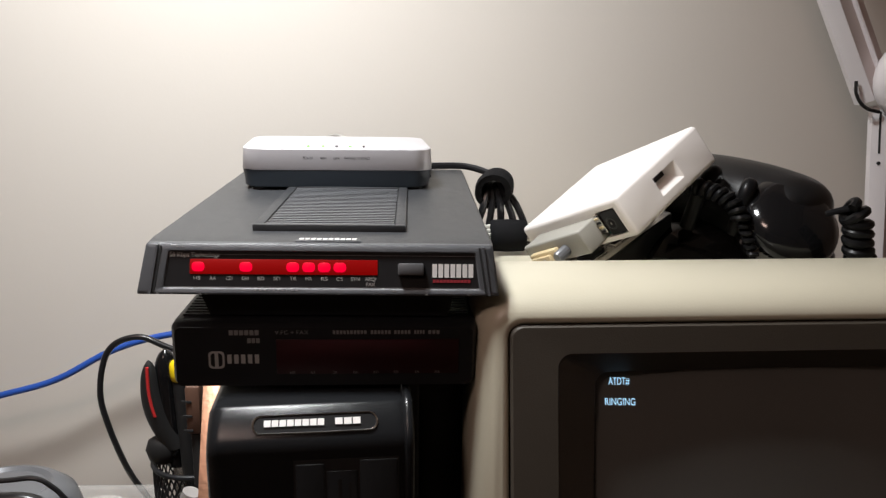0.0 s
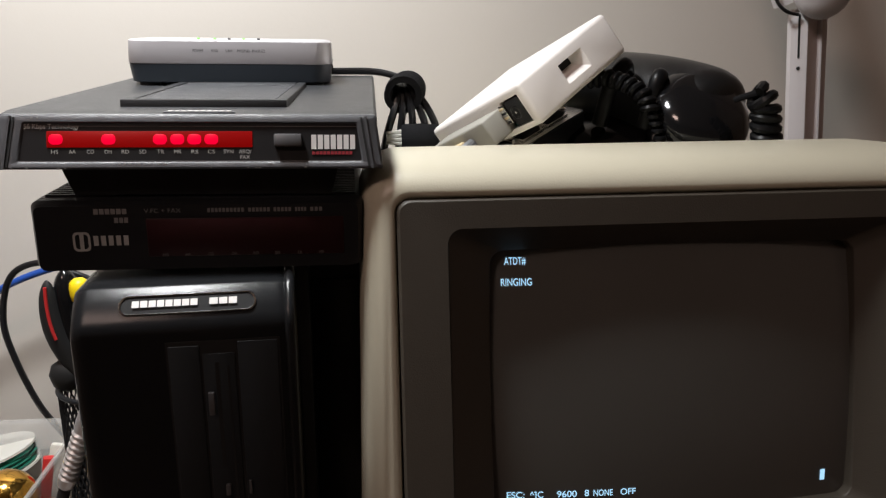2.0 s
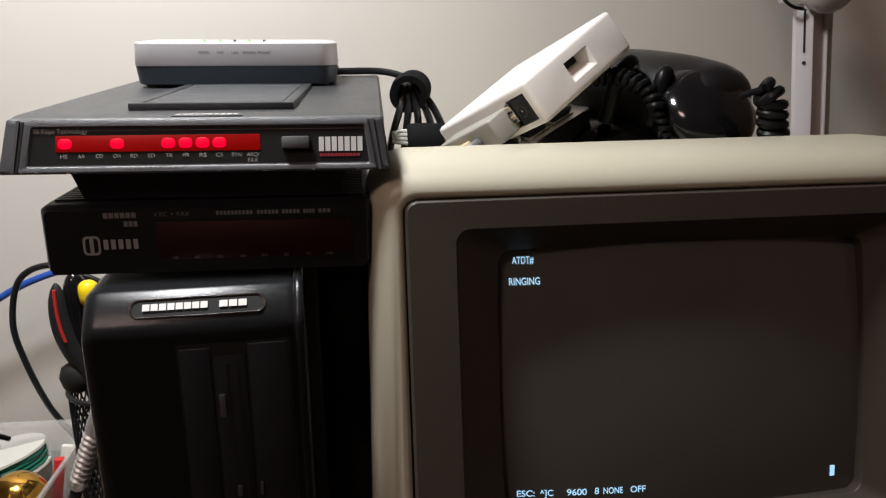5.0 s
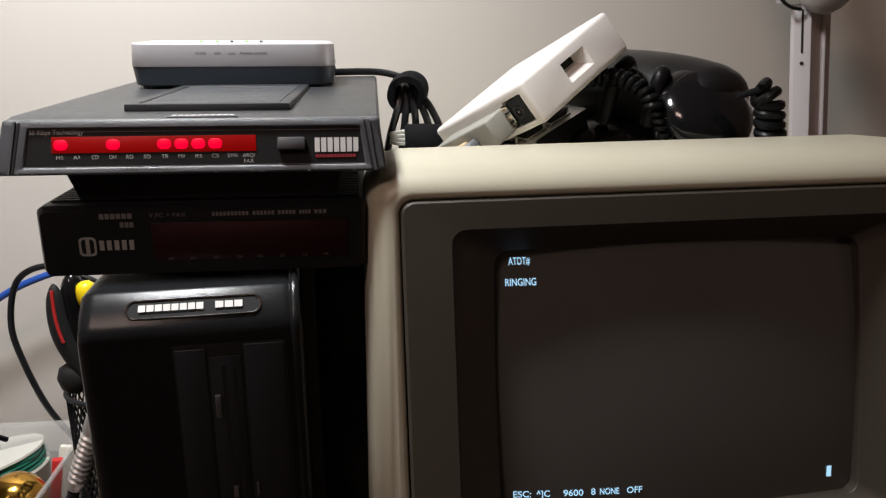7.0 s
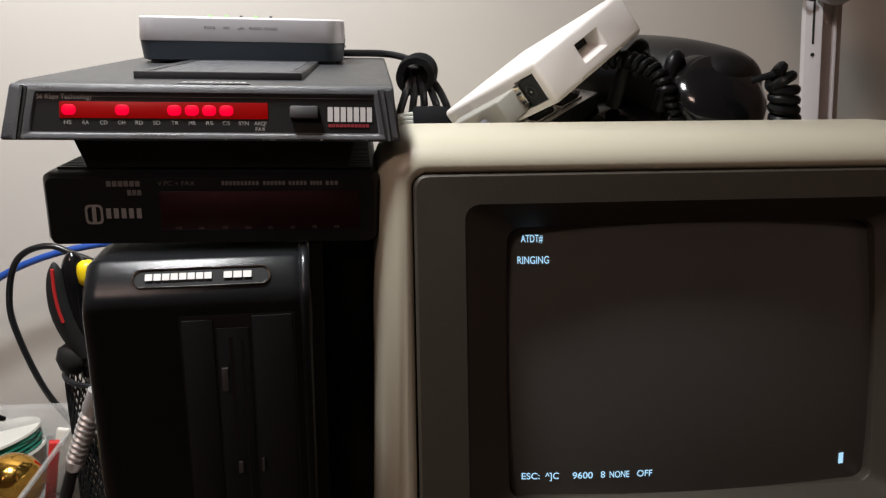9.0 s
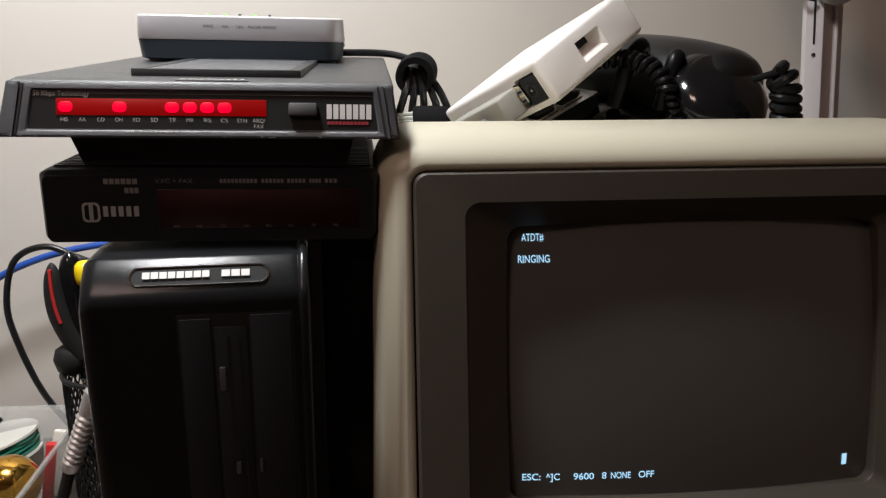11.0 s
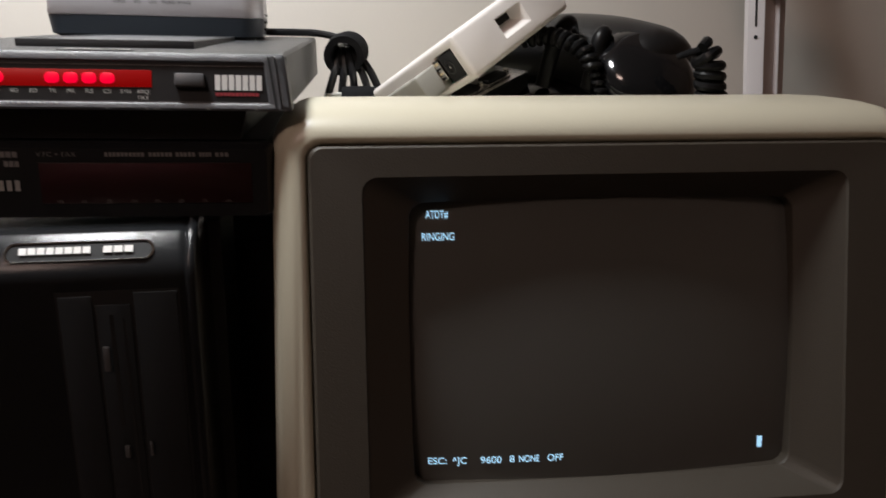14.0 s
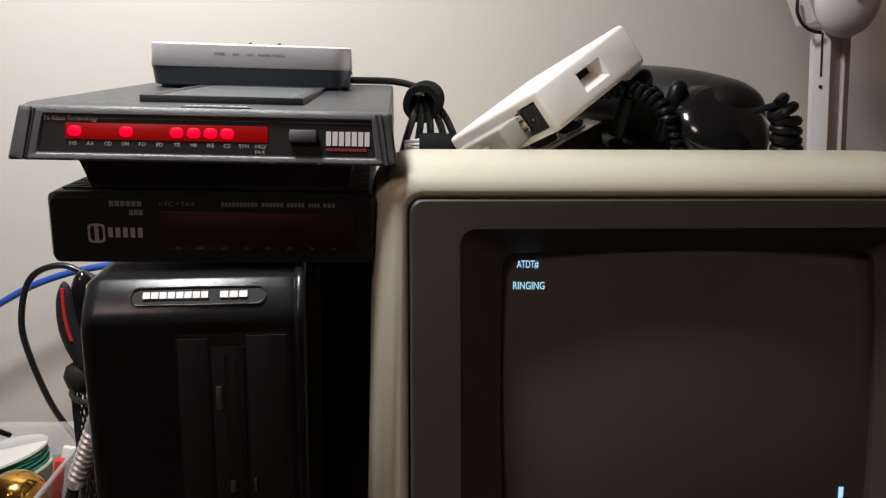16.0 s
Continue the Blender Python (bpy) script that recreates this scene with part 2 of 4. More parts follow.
for lx in (-0.85, 0.81):
    for ly in (-0.28, 0.22):
        part("leg", box(lx, lx + 0.04, ly, ly + 0.04, 0, 0.704, 0.002), GAP, desk)


# ---- the terminal ----
def build_terminal():
    W, H = 0.2724, 0.1816
    m = pose(0.0352, 0.3724, 1.0608, 0, -0.53, 0.22) @ pose(0, 0, 0, -12.14)
    t = thing("computer_terminal", m, "cream plastic computer terminal with dark tube screen", "terminal")
    L, R_, B_ = 0.0160, 0.0158, 0.028
    sec = []
    for y, e, top, r in ((0.0060, -0.0004, -0.0004, 0.006), (0.0012, 0.0002, 0.0002, 0.007), (0.0, 0.0012, 0.0014, 0.008), (-0.0004, 0.003, 0.0035, 0.010), (0.0008, 0.0065, 0.0075, 0.012), (0.004, 0.0105, 0.0120, 0.016),
                         (0.010, 0.0130, 0.0163, 0.019), (0.020, 0.0145, 0.0203, 0.026), (0.035, 0.0150, 0.0242, 0.033), (0.050, 0.0152, 0.0268, 0.040), (0.064, 0.0150, 0.0276, 0.046), (0.073, 0.0140, 0.0262, 0.046), (0.079, 0.010, 0.0205, 0.044), (0.082, 0.0, 0.006, 0.04)):
        k = e / 0.015
        sec.append(rounded_two(-L * k, W + R_ * k, -H - (B_ * k if k > 0 else e), top, min(r, 0.020), r, 7, y))
    for i, loop in enumerate(sec):
        k = min(1.0, i / 7)
        for p in loop:
            if p.x < W / 2:
                p.x -= 0.0042 * k * max(0.0, -p.z / H) + 0.001 * k
            p.y += 0.9 * max(0.0, -H - p.z) + 0.22 * max(0.0, p.x - W)
    bm = rings(sec, cap=False)
    bm.verts.ensure_lookup_table()
    n = len(sec[0])
    bm.faces.new(bm.verts[-n:])
    part("case", bm, CREAM, t, "cream plastic case with rounded edges")
    rear = box(0.045, 0.300, 0.42, 0.70, 0.86, 1.045, 0.012, 3)
    part("rear_housing", rear, CREAM, t, "cream plastic rear housing", m=m.inverted())
    # bezel: a plate with a splayed opening
    a, b, c, d = 0.0243, 0.0152, 0.0236, 0.0137
    e, f, g, h, s = 0.0446, 0.0258, 0.0430, 0.0236, 0.0136
    def bowed(y, grow=0.0):
        """The edge of the glass: a rounded oblong whose long sides bulge a little."""
        loop = rounded(e - grow, W - g + grow, -H + h - grow, -f + grow, 0.0065, 8, y)
        mx, mz, wx, wz = (e + W - g) / 2, (h - H - f) / 2, (W - g - e) / 2, (H - h - f) / 2
        dense = []
        for p, q in zip(loop, loop[1:] + loop[:1]):
            k = 10 if (q - p).length > 0.02 else 1
            dense += [p.lerp(q, i / k) for i in range(k)]
        for p in dense:
            u, v = (p.x - mx) / wx, (p.z - mz) / wz
            p.x += 0.0010 * (u if abs(u) > 0.6 else 0) * (1 - v * v)
            p.z += 0.0012 * (v if abs(v) > 0.6 else 0) * (1 - u * u)
        return dense

    def opening(x0, x1, z0, z1, r, y):
        loop = rounded(x0, x1, z0, z1, r, 8, y)
        dense = []
        for p, q in zip(loop, loop[1:] + loop[:1]):
            k = 10 if (q - p).length > 0.02 else 1
            dense += [p.lerp(q, i / k) for i in range(k)]
        return dense
    part("bezel", rings([opening(0.0004, W - 0.0004, -H + 0.0004, -0.0004, 0.006, 0.006), opening(0.0004, W - 0.0004, -H + 0.0004, -0.0004, 0.006, 0.0008),
                         opening(0.0017, W - 0.0017, -H + 0.0017, -0.0017, 0.0055, -0.0005), opening(a - 0.0008, W - c + 0.0008, -H + d - 0.0008, -b + 0.0008, 0.0072, 0.0),
                         opening(a, W - c, -H + d, -b, 0.0066, 0.0010), bowed(s - 0.0006), bowed(s, -0.0003), bowed(s + 0.006, -0.0003)], cap=False), BEZEL, t, "dark brown-grey textured bezel round the screen", crease=18)
    # tube face, bulging towards the viewer
    bm = bmesh.new()
    nx, nz, cx, cz = 32, 24, (e + W - g) / 2, -(f + H - h) / 2
    hw, hh = (W - g - e) / 2 + 0.002, (H - h - f) / 2 + 0.002
    grid = [[bm.verts.new((cx + hw * (2 * i / nx - 1), s + 0.0005 + 0.0065 * ((2 * i / nx - 1) ** 2 + 0.6 * (2 * j / nz - 1) ** 2) - 0.0035, cz + hh * (2 * j / nz - 1))) for i in range(nx + 1)] for j in range(nz + 1)]
    for j in range(nz):
        for i in range(nx):
            bm.faces.new((grid[j][i], grid[j][i + 1], grid[j + 1][i + 1], grid[j + 1][i]))
    part("screen", bm, CRT, t, "dark grey curved glass screen")

    def on_glass(x, z):
        u, v = (x - cx) / hw, (z - cz) / hh
        return s + 0.0005 + 0.0065 * (u * u + 0.6 * v * v) - 0.0035 - 0.0004

    for name, text, x0, x1, z, size in TERMINAL_TEXT:
        bm = letters(text, size, x1 - x0, bold=0.00004)
        for v in bm.verts:
            v.co.x += x0
            v.co.z += z
            v.co.y = on_glass(v.co.x, v.co.z)
        part(name, bm, TEXT, t, "glowing pale blue characters", smooth=False)
    bm = box(0.2149, 0.2175, 0, 0.0001, -0.1500, -0.1443)
    for v in bm.verts:
        v.co.y += on_glass(v.co.x, v.co.z)
    part("cursor", bm, TEXT, t, "glowing pale blue cursor block", smooth=False)
    # pedestal down to the desk
    p = thing("terminal_stand", pose(0.171, 0.50, 0.739), "cream plastic tilt stand under the terminal", "stand")
    part("foot", box(-0.12, 0.12, -0.10, 0.11, 0, 0.03, 0.006), CREAM, p)
    part("neck", box(-0.07, 0.07, -0.06, 0.07, 0.03, 0.118, 0.006), CREAM, p)
    return t


TERMINAL_TEXT = [
    ("text_line", "ATDT#", 0.0526, 0.0631, -0.0333, 0.0051),
    ("text_line", "RINGING", 0.0507, 0.0657, -0.0436, 0.0051),
    ("text_line", "ESC:", 0.0516, 0.0604, -0.1500, 0.0047),
    ("text_line", "^]C", 0.0631, 0.0697, -0.1500, 0.0047),
    ("text_line", "9600", 0.0764, 0.0863, -0.1500, 0.0047),
    ("text_line", "8", 0.0902, 0.0924, -0.1498, 0.0047),
    ("text_line", "NONE", 0.0946, 0.1043, -0.1499, 0.0047),
    ("text_line", "OFF", 0.1082, 0.1158, -0.1498, 0.0047),
]
build_terminal()


# ---- the modem with the red lights ----
def build_modem():
    W, H, D = 0.167, 0.0232, 0.246
    t = thing("modem", pose(-0.1369, 0.3717, 1.0763, 0, 0.42, -0.09), "charcoal plastic external modem with lit red display", "modem")
    body = [[Vector(p) for p in ((-0.0004, y, 0.001), (W - 0.002, y, 0.001), (W - 0.0028, y, H - 0.0015 + up), (W - 0.0042, y, H + up), (0.0020, y, H + up), (0.0004, y, H - 0.0015 + up))] for y, up in ((0.0105, 0.0), (0.016, 0.0008), (D, 0.0032))]
    part("shell", rings(body), CHAR, t, "charcoal textured shell")
    tray = [[Vector(p) for p in ((0.028, y, -0.0135), (W - 0.024, y, -0.0135), (W - 0.020, y, 0.002), (0.022, y, 0.002))] for y in (0.012, D - 0.01)]
    part("under_tray", rings(tray), BLACK, t)
    # front frame: flared at its foot, with a window for the label
    def face(x0, x1, z0, z1, y=0.0, r=0.0015):
        lo = rounded(x0, x1, z0, z1, r, 3)
        for p in lo:
            k = p.z / H
            p.x += 0.0042 * k - 0.0026 * max(0.0, 1 - p.x / 0.009) if p.x < W / 2 else -0.0034 * k
            p.y = y + 0.006 * k
        return lo
    fr = [face(0, W, 0, H, 0.010, 0.001), face(0, W, 0, H, 0.001, 0.001), face(0.001, W - 0.001, 0.001, H - 0.001, 0.0, 0.001),
          face(0.0085, W - 0.0085, 0.0026, H - 0.003, 0.0, 0.001), face(0.0092, W - 0.0092, 0.0032, H - 0.0037, 0.0008, 0.001), face(0.0092, W - 0.0092, 0.0032, H - 0.0037, 0.006, 0.001)]
    part("front_frame", rings(fr, cap=False), CHARF, t, "worn charcoal front frame with scuffed edges")
    for x in (0.0036, W - 0.0048):
        k = 1 if x < W / 2 else -1
        part("rib", rings([[Vector((x - 0.0006 + k * 0.0034 * z / H, -0.0008 + 0.006 * z / H, z)), Vector((x + 0.0006 + k * 0.0034 * z / H, -0.0008 + 0.006 * z / H, z)),
                            Vector((x + 0.0006 + k * 0.0034 * z / H, 0.003 + 0.006 * z / H, z)), Vector((x - 0.0006 + k * 0.0034 * z / H, 0.003 + 0.006 * z / H, z))] for z in (0.0005, H - 0.0005)]), CHARF, t)
    for x, k in ((0.0050, 1), (W - 0.0062, -1)):
        part("groove", rings([[Vector((x + q + k * 0.0038 * z / H, y + 0.006 * z / H, z)) for q, y in ((-0.0005, -0.0003), (0.0005, -0.0003), (0.0005, 0.001), (-0.0005, 0.001))] for z in (0.0012, H - 0.0010)]), GAP, t, smooth=False)
    lean = pose(0, 0, 0, -math.degrees(math.atan2(0.006, H)))
    face_m = pose(0, 0.0010, 0) @ lean
    part("label_panel", box(0.0075, W - 0.0075, 0, 0.001, 0.002, 0.0222), PANEL, t, "black label panel", m=face_m)

    def ink(name, bm, mat, y=-0.0003, label=""):
        return part(name, bm, mat, t, label, m=face_m @ pose(0, y, 0), smooth=False)
    ink("lettering", letters_at("56 Kbps Technology", 0.0124, 0.0354, 0.0176, 0.0030), INKD)
    part("display", box(0.0217, 0.1092, -0.0004, 0.0004, 0.0095, 0.0166, 0.0003), REDWIN, t, "glowing red display strip", m=face_m)
    for i, x in enumerate((0.0256, 0.0477, 0.0695, 0.0769, 0.0842, 0.0915)):
        part("led", rings([rounded(x - 0.0031, x + 0.0031, 0.0106, 0.0154, 0.0019, 4, -0.0003), rounded(x - 0.0026, x + 0.0026, 0.0111, 0.0149, 0.0017, 4, -0.0007)]), REDLED, t, "lit red diode", m=face_m)
    for word, x in zip(("HS", "AA", "CD", "OH", "RD", "SD", "TR", "MR", "RS", "CS", "SYN", "ARQ/", "FAX"), (0.0251, 0.0324, 0.0400, 0.0474, 0.0547, 0.0621, 0.0697, 0.0770, 0.0843, 0.0914, 0.0988, 0.1060, 0.1060)):
        ink("lettering", letters_at(word, x - 0.0006 * len(word) - 0.0003, x + 0.0006 * len(word) + 0.0003, 0.0068 if word != "FAX" else 0.0043, 0.0024), INKD)
    part("power_button", box(0.1188, 0.1310, -0.0030, 0.002, 0.0096, 0.0152, 0.0008), BUTTON, t, "grey oblong push button", m=face_m)
    ink("logo_bar", bars(evenly(0.1350, 0.1550, 7, 0.78), 0.0086, 0.0150), INK)
    ink("logo_bar", bars(evenly(0.1353, 0.1534, 11, 0.8), 0.0062, 0.0076), REDINK)
    for q in ((0.0094, W - 0.0094, 0.0186, 0.0188), (0.0094, W - 0.0094, 0.0034, 0.0036), (0.0094, 0.0096, 0.0037, 0.0185), (W - 0.0096, W - 0.0094, 0.0037, 0.0185)):
        part("panel_border", box(q[0], q[1], -0.0003, 0.0002, q[2], q[3]), INKX, t, m=face_m, smooth=False)
    rng = random.Random(12)
    for x, z in [(0.052 + 0.0021 * i, 0.0024) for i in range(10)] + [(0.1165, 0.0024), (0.1175, 0.0023)] + [(rng.uniform(0.004, 0.16), rng.choice((0.0006, H - 0.0008))) for _ in range(16)]:
        k = rng.uniform(0.0004, 0.0013)
        part("scuff", box(x, x + k, -0.00012, 0.0002, z - 0.00015, z + rng.uniform(0.0001, 0.0005)), INKX, t, m=lean, smooth=False)
    # name plate and vent on the lid
    part("name_plate", box(0.0700, 0.1010, 0.0105, 0.0175, H - 0.0002, H + 0.0006, 0.0002), CHARF, t)
    part("logo_bar", bars(evenly(0.0715, 0.0995, 10, 0.72), 0, 0.0032), INK, t, m=pose(0, 0.0125, H + 0.0009, -90), smooth=False)
    x0, x1, y0, y1 = 0.0460, 0.1222, 0.0300, 0.150
    zt = H + 0.0044
    for q in ((x0, x1, y0, y0 + 0.0035), (x0, x0 + 0.0055, y0 + 0.0036, y1), (x1 - 0.0055, x1, y0 + 0.0036, y1), (x0 + 0.0056, x1 - 0.0056, y1 - 0.003, y1)):
        part("vent_rim", box(*q, H - 0.001, zt, 0.0006), CHAR, t)
    n = 25
    # near-black sheet that paints the shade in the gaps between slats
    part("vent_shade_bed", box(x0 + 0.0056, x1 - 0.0056, y0 + 0.0036, y1 - 0.003, H - 0.001, H + 0.0012), GAP, t, smooth=False)
    first = None
    for i in range(n):
        y = y0 + 0.0046 + i * (y1 - y0 - 0.008) / n
        if first is None:
            first = part("slat", rings([[Vector((x, y, z)) for y, z in ((0.0, 0.0026), (0.0016, 0.0027), (0.0030, 0.0), (0.0020, 0.0))] for x in (x0 + 0.006, x1 - 0.006)]), SLAT, t, smooth=False)
            first.location = (0, y, H + 0.0014)
        else:
            o = new("slat", first.data)
            o.parent, o.location = t, (0, y, H + 0.0014)
    return t


def letters_at(text, x0, x1, z, size):
    bm = letters(text, size, x1 - x0)
    bm.transform(Matrix.Translation((x0, 0, z)))
    return bm


build_modem()


# ---- the dark modem beneath it ----
def build_dark_modem():
    W, H, D = 0.1467, 0.0314, 0.19
    t = thing("dark_modem", pose(-0.1263, 0.3723, 1.0303, 0, 0.45, 1.2), "black plastic external modem with unlit display", "modem")
    lo = [rounded(0.0025, W - 0.0025, 0.0, H - 0.002, 0.003, 4, 0.0), rounded(0.0005, W - 0.0005, 0, H, 0.003, 4, 0.0035), rounded(0.0, W, 0, H, 0.003, 4, 0.01), rounded(0.0, W, 0, H, 0.003, 4, D)]
    part("shell", rings(lo), BLACK, t)
    for i in range(34):
        for a, b in ((0.004, 0.034), (0.113, 0.143)):
            part("vent_rib", box(a, b, 0.012 + i * 0.0044, 0.0142 + i * 0.0044, H - 0.0005, H + 0.0009), BLACK, t, smooth=False)
    part("display_window", box(0.0500, 0.1375, -0.0006, 0.001, 0.0060, 0.0235, 0.0003), DIMWIN, t, "dark red unlit display window")
    def ink(bm, mat):
        part("lettering", bm, mat, t, m=pose(0, -0.0004, 0), smooth=False)
    ink(letters_at("V.FC + FAX", 0.0495, 0.0655, 0.0262, 0.0028), INKX)
    part("logo_bar", bars(evenly(0.0280, 0.0425, 6), 0.0258, 0.0282, -0.0004), INKX, t, smooth=False)
    part("logo_bar", bars(evenly(0.0365, 0.0428, 3), 0.0218, 0.0242, -0.0004), INKX, t, smooth=False)
    part("logo_bar", bars(evenly(0.0770, 0.0935, 10, 0.7) + evenly(0.0950, 0.1050, 6, 0.7) + evenly(0.1062, 0.1145, 5, 0.7) + evenly(0.1158, 0.1212, 4, 0.7) + evenly(0.1226, 0.1285, 3, 0.7), 0.0262, 0.0280, -0.0004), INKX, t, smooth=False)
    part("logo_bar", bars(evenly(0.0268, 0.0430, 5, 0.62), 0.0115, 0.0160, -0.0004), INKH, t, smooth=False)
    ring = [[Vector((p.x, y, p.z)) for p in rounded(x0, x1, z0, z1, r, 5)] for x0, x1, z0, z1, r, y in ((0.0180, 0.0255, 0.0090, 0.0178, 0.002, -0.0005), (0.0190, 0.0245, 0.0100, 0.0168, 0.0015, -0.0005))]
    part("emblem", rings(ring, cap=False), INKH, t, smooth=False)
    part("emblem", bars([(0.0209, 0.0226)], 0.0100, 0.0168, -0.0005), INKH, t, smooth=False)
    for word, x in zip(("HS", "AA", "CD", "OH", "RD", "SD", "TR", "MR"), (0.0575, 0.0672, 0.0775, 0.0877, 0.0975, 0.1072, 0.1172, 0.1272)):
        part("lettering", letters_at(word, x - 0.0012, x + 0.0012, 0.0062, 0.0020), INKX, t, m=pose(0, -0.0008, 0), smooth=False)
    return t


build_dark_modem()


# ---- the computer tower under the modems ----
def build_tower():
    W, H, D = 0.0960, 0.290, 0.32
    t = thing("computer_tower", pose(-0.1052, 0.3422, 0.739, 0, 0, 4.5), "black slim desktop computer standing on its side", "computer")
    top = H
    # front edge: a short curve, then a long shallow one up to a crisp top edge
    curve, y, z = [], 0.0, 0.0
    for i in range(24):
        curve.append((y, z, 37 * i / 8 if i < 8 else 37 + 20 * (i - 8) / 15))
        step = 0.001 if i < 8 else 0.00103
        y, z = y + step * math.sin(radians(curve[-1][2])), z + step * math.cos(radians(curve[-1][2]))
    top = H - 0.0026
    base = top - curve[-1][1]
    prof = [(0.0, 0.0)] + [(q[0], base + q[1]) for q in curve] + [(curve[-1][0] + 0.0015, top + 0.0003), (0.045, top), (0.045, 0.0)]
    loops = []
    for x, k in ((0.0, 0.006), (0.0015, 0.0025), (0.004, 0.0007), (0.008, 0.0), (W - 0.008, 0.0), (W - 0.004, 0.0007), (W - 0.0015, 0.0025), (W, 0.006)):
        loops.append([Vector((x, min(y + k, 0.045), max(0.0, z - (k if z > top * 0.8 else 0)))) for y, z in prof])
    part("front_bezel", rings(loops), TOWER, t, "black plastic front with rounded top edge")
    part("case", box(0.001, W + 0.006, 0.046, D, 0.0, H - 0.006, 0.002), BLACK, t, "black steel case")
    # badge on the rounded edge
    def on_edge(x, w, lift):
        f = 8 + 15 * w
        i = max(0, min(22, int(f)))
        y, z, q = (curve[i][j] + (curve[i + 1][j] - curve[i][j]) * (f - i) for j in range(3))
        return Vector((x, y - lift * math.cos(radians(q)), base + z + lift * math.sin(radians(q))))
    lo = []
    for k, lift in ((1.0, 0.0), (0.98, 0.0008), (0.90, 0.0008), (0.87, 0.0003)):
        lo.append([on_edge(0.0500 + 0.0288 * (p.x * (1 if k > 0.95 else 0.985)), 0.38 + 0.30 * p.z * k, lift) for p in pill()])
    part("badge", rings(lo, cap=True), BADGE, t, "black oval badge with silver rim")
    rim = [[on_edge(0.0500 + 0.0288 * p.x * q, 0.38 + 0.30 * p.z * q2, lift) for p in pill()] for q, q2, lift in ((1.0, 1.0, 0.0008), (0.985, 0.93, 0.0012), (0.97, 0.86, 0.0008))]
    part("badge_rim", rings(rim, cap=False), METAL, t)
    spans = [(a, b) for a, b in evenly(0.0268, 0.0545, 8, 0.86)] + [(a, b) for a, b in evenly(0.0590, 0.0712, 3, 0.86)]
    for a, b in spans:
        loops = [[on_edge(x, w, 0.0011) for x in (a, (a + b) / 2, b)] + [on_edge(x, w2, 0.0011) for x in (b, (a + b) / 2, a)] for w, w2 in ((0.30, 0.50),)]
        bm2 = bmesh.new()
        bm2.faces.new([bm2.verts.new(p) for p in loops[0]])
        part("logo_bar", bm2, INK, t, smooth=False)
    ridge = [Vector((W - 0.0030, 0.0012, z)) for z in (0.02, 0.10, 0.18, 0.24)] + [Vector((W - 0.0030, y + 0.0016, base + z - 0.0010)) for y, z, _ in curve[2::3]] + [Vector((W - 0.0030, 0.030, top - 0.0008))]
    part("edge_ridge", tube(ridge, 0.0026, 12), TOWER, t, "glossy rounded ridge along the edge")
    # drive bays, each in a dark joint
    part("bay_joint", box(0.0397, 0.0882, -0.0002, 0.002, 0.012, 0.2660), GAP, t, smooth=False)
    for x0, x1, z0, z1 in ((0.0407, 0.0537, 0.013, 0.2640), (0.0549, 0.0686, 0.013, 0.2600), (0.0700, 0.0872, 0.013, 0.2650)):
        part("bay_cover", box(x0, x1, -0.0007, 0.002, z0, z1, 0.0003), BAY, t)
    part("drive_slot", box(0.0600, 0.0616, -0.0009, 0.0, 0.205, 0.256), GAP, t, smooth=False)
    part("drive_slot", box(0.0650, 0.0660, -0.0009, 0.0, 0.120, 0.254), GAP, t, smooth=False)
    part("eject_button", box(0.0562, 0.0588, -0.0022, 0.0, 0.231, 0.242, 0.0004), BUTTON, t, "dark grey eject button")
    part("eject_button", box(0.0606, 0.0628, -0.0022, 0.0, 0.190, 0.1955, 0.0004), BUTTON, t, "dark grey eject button")
    part("eject_button", box(0.0710, 0.0722, -0.0022, 0.0, 0.190, 0.1965, 0.0003), BUTTON, t, "dark grey eject button")
    return t


def pill():
    out = []
    for i in range(24):
        a = 2 * math.pi * i / 24
        c, s = math.cos(a), math.sin(a)
        out.append(Vector((math.copysign(min(1.0, 0.86 + 0.14 * abs(c)) if abs(c) > 1e-6 else 0.86, c) if abs(c) > 0.02 else 0.0, 0, s)))
    return out


build_tower()


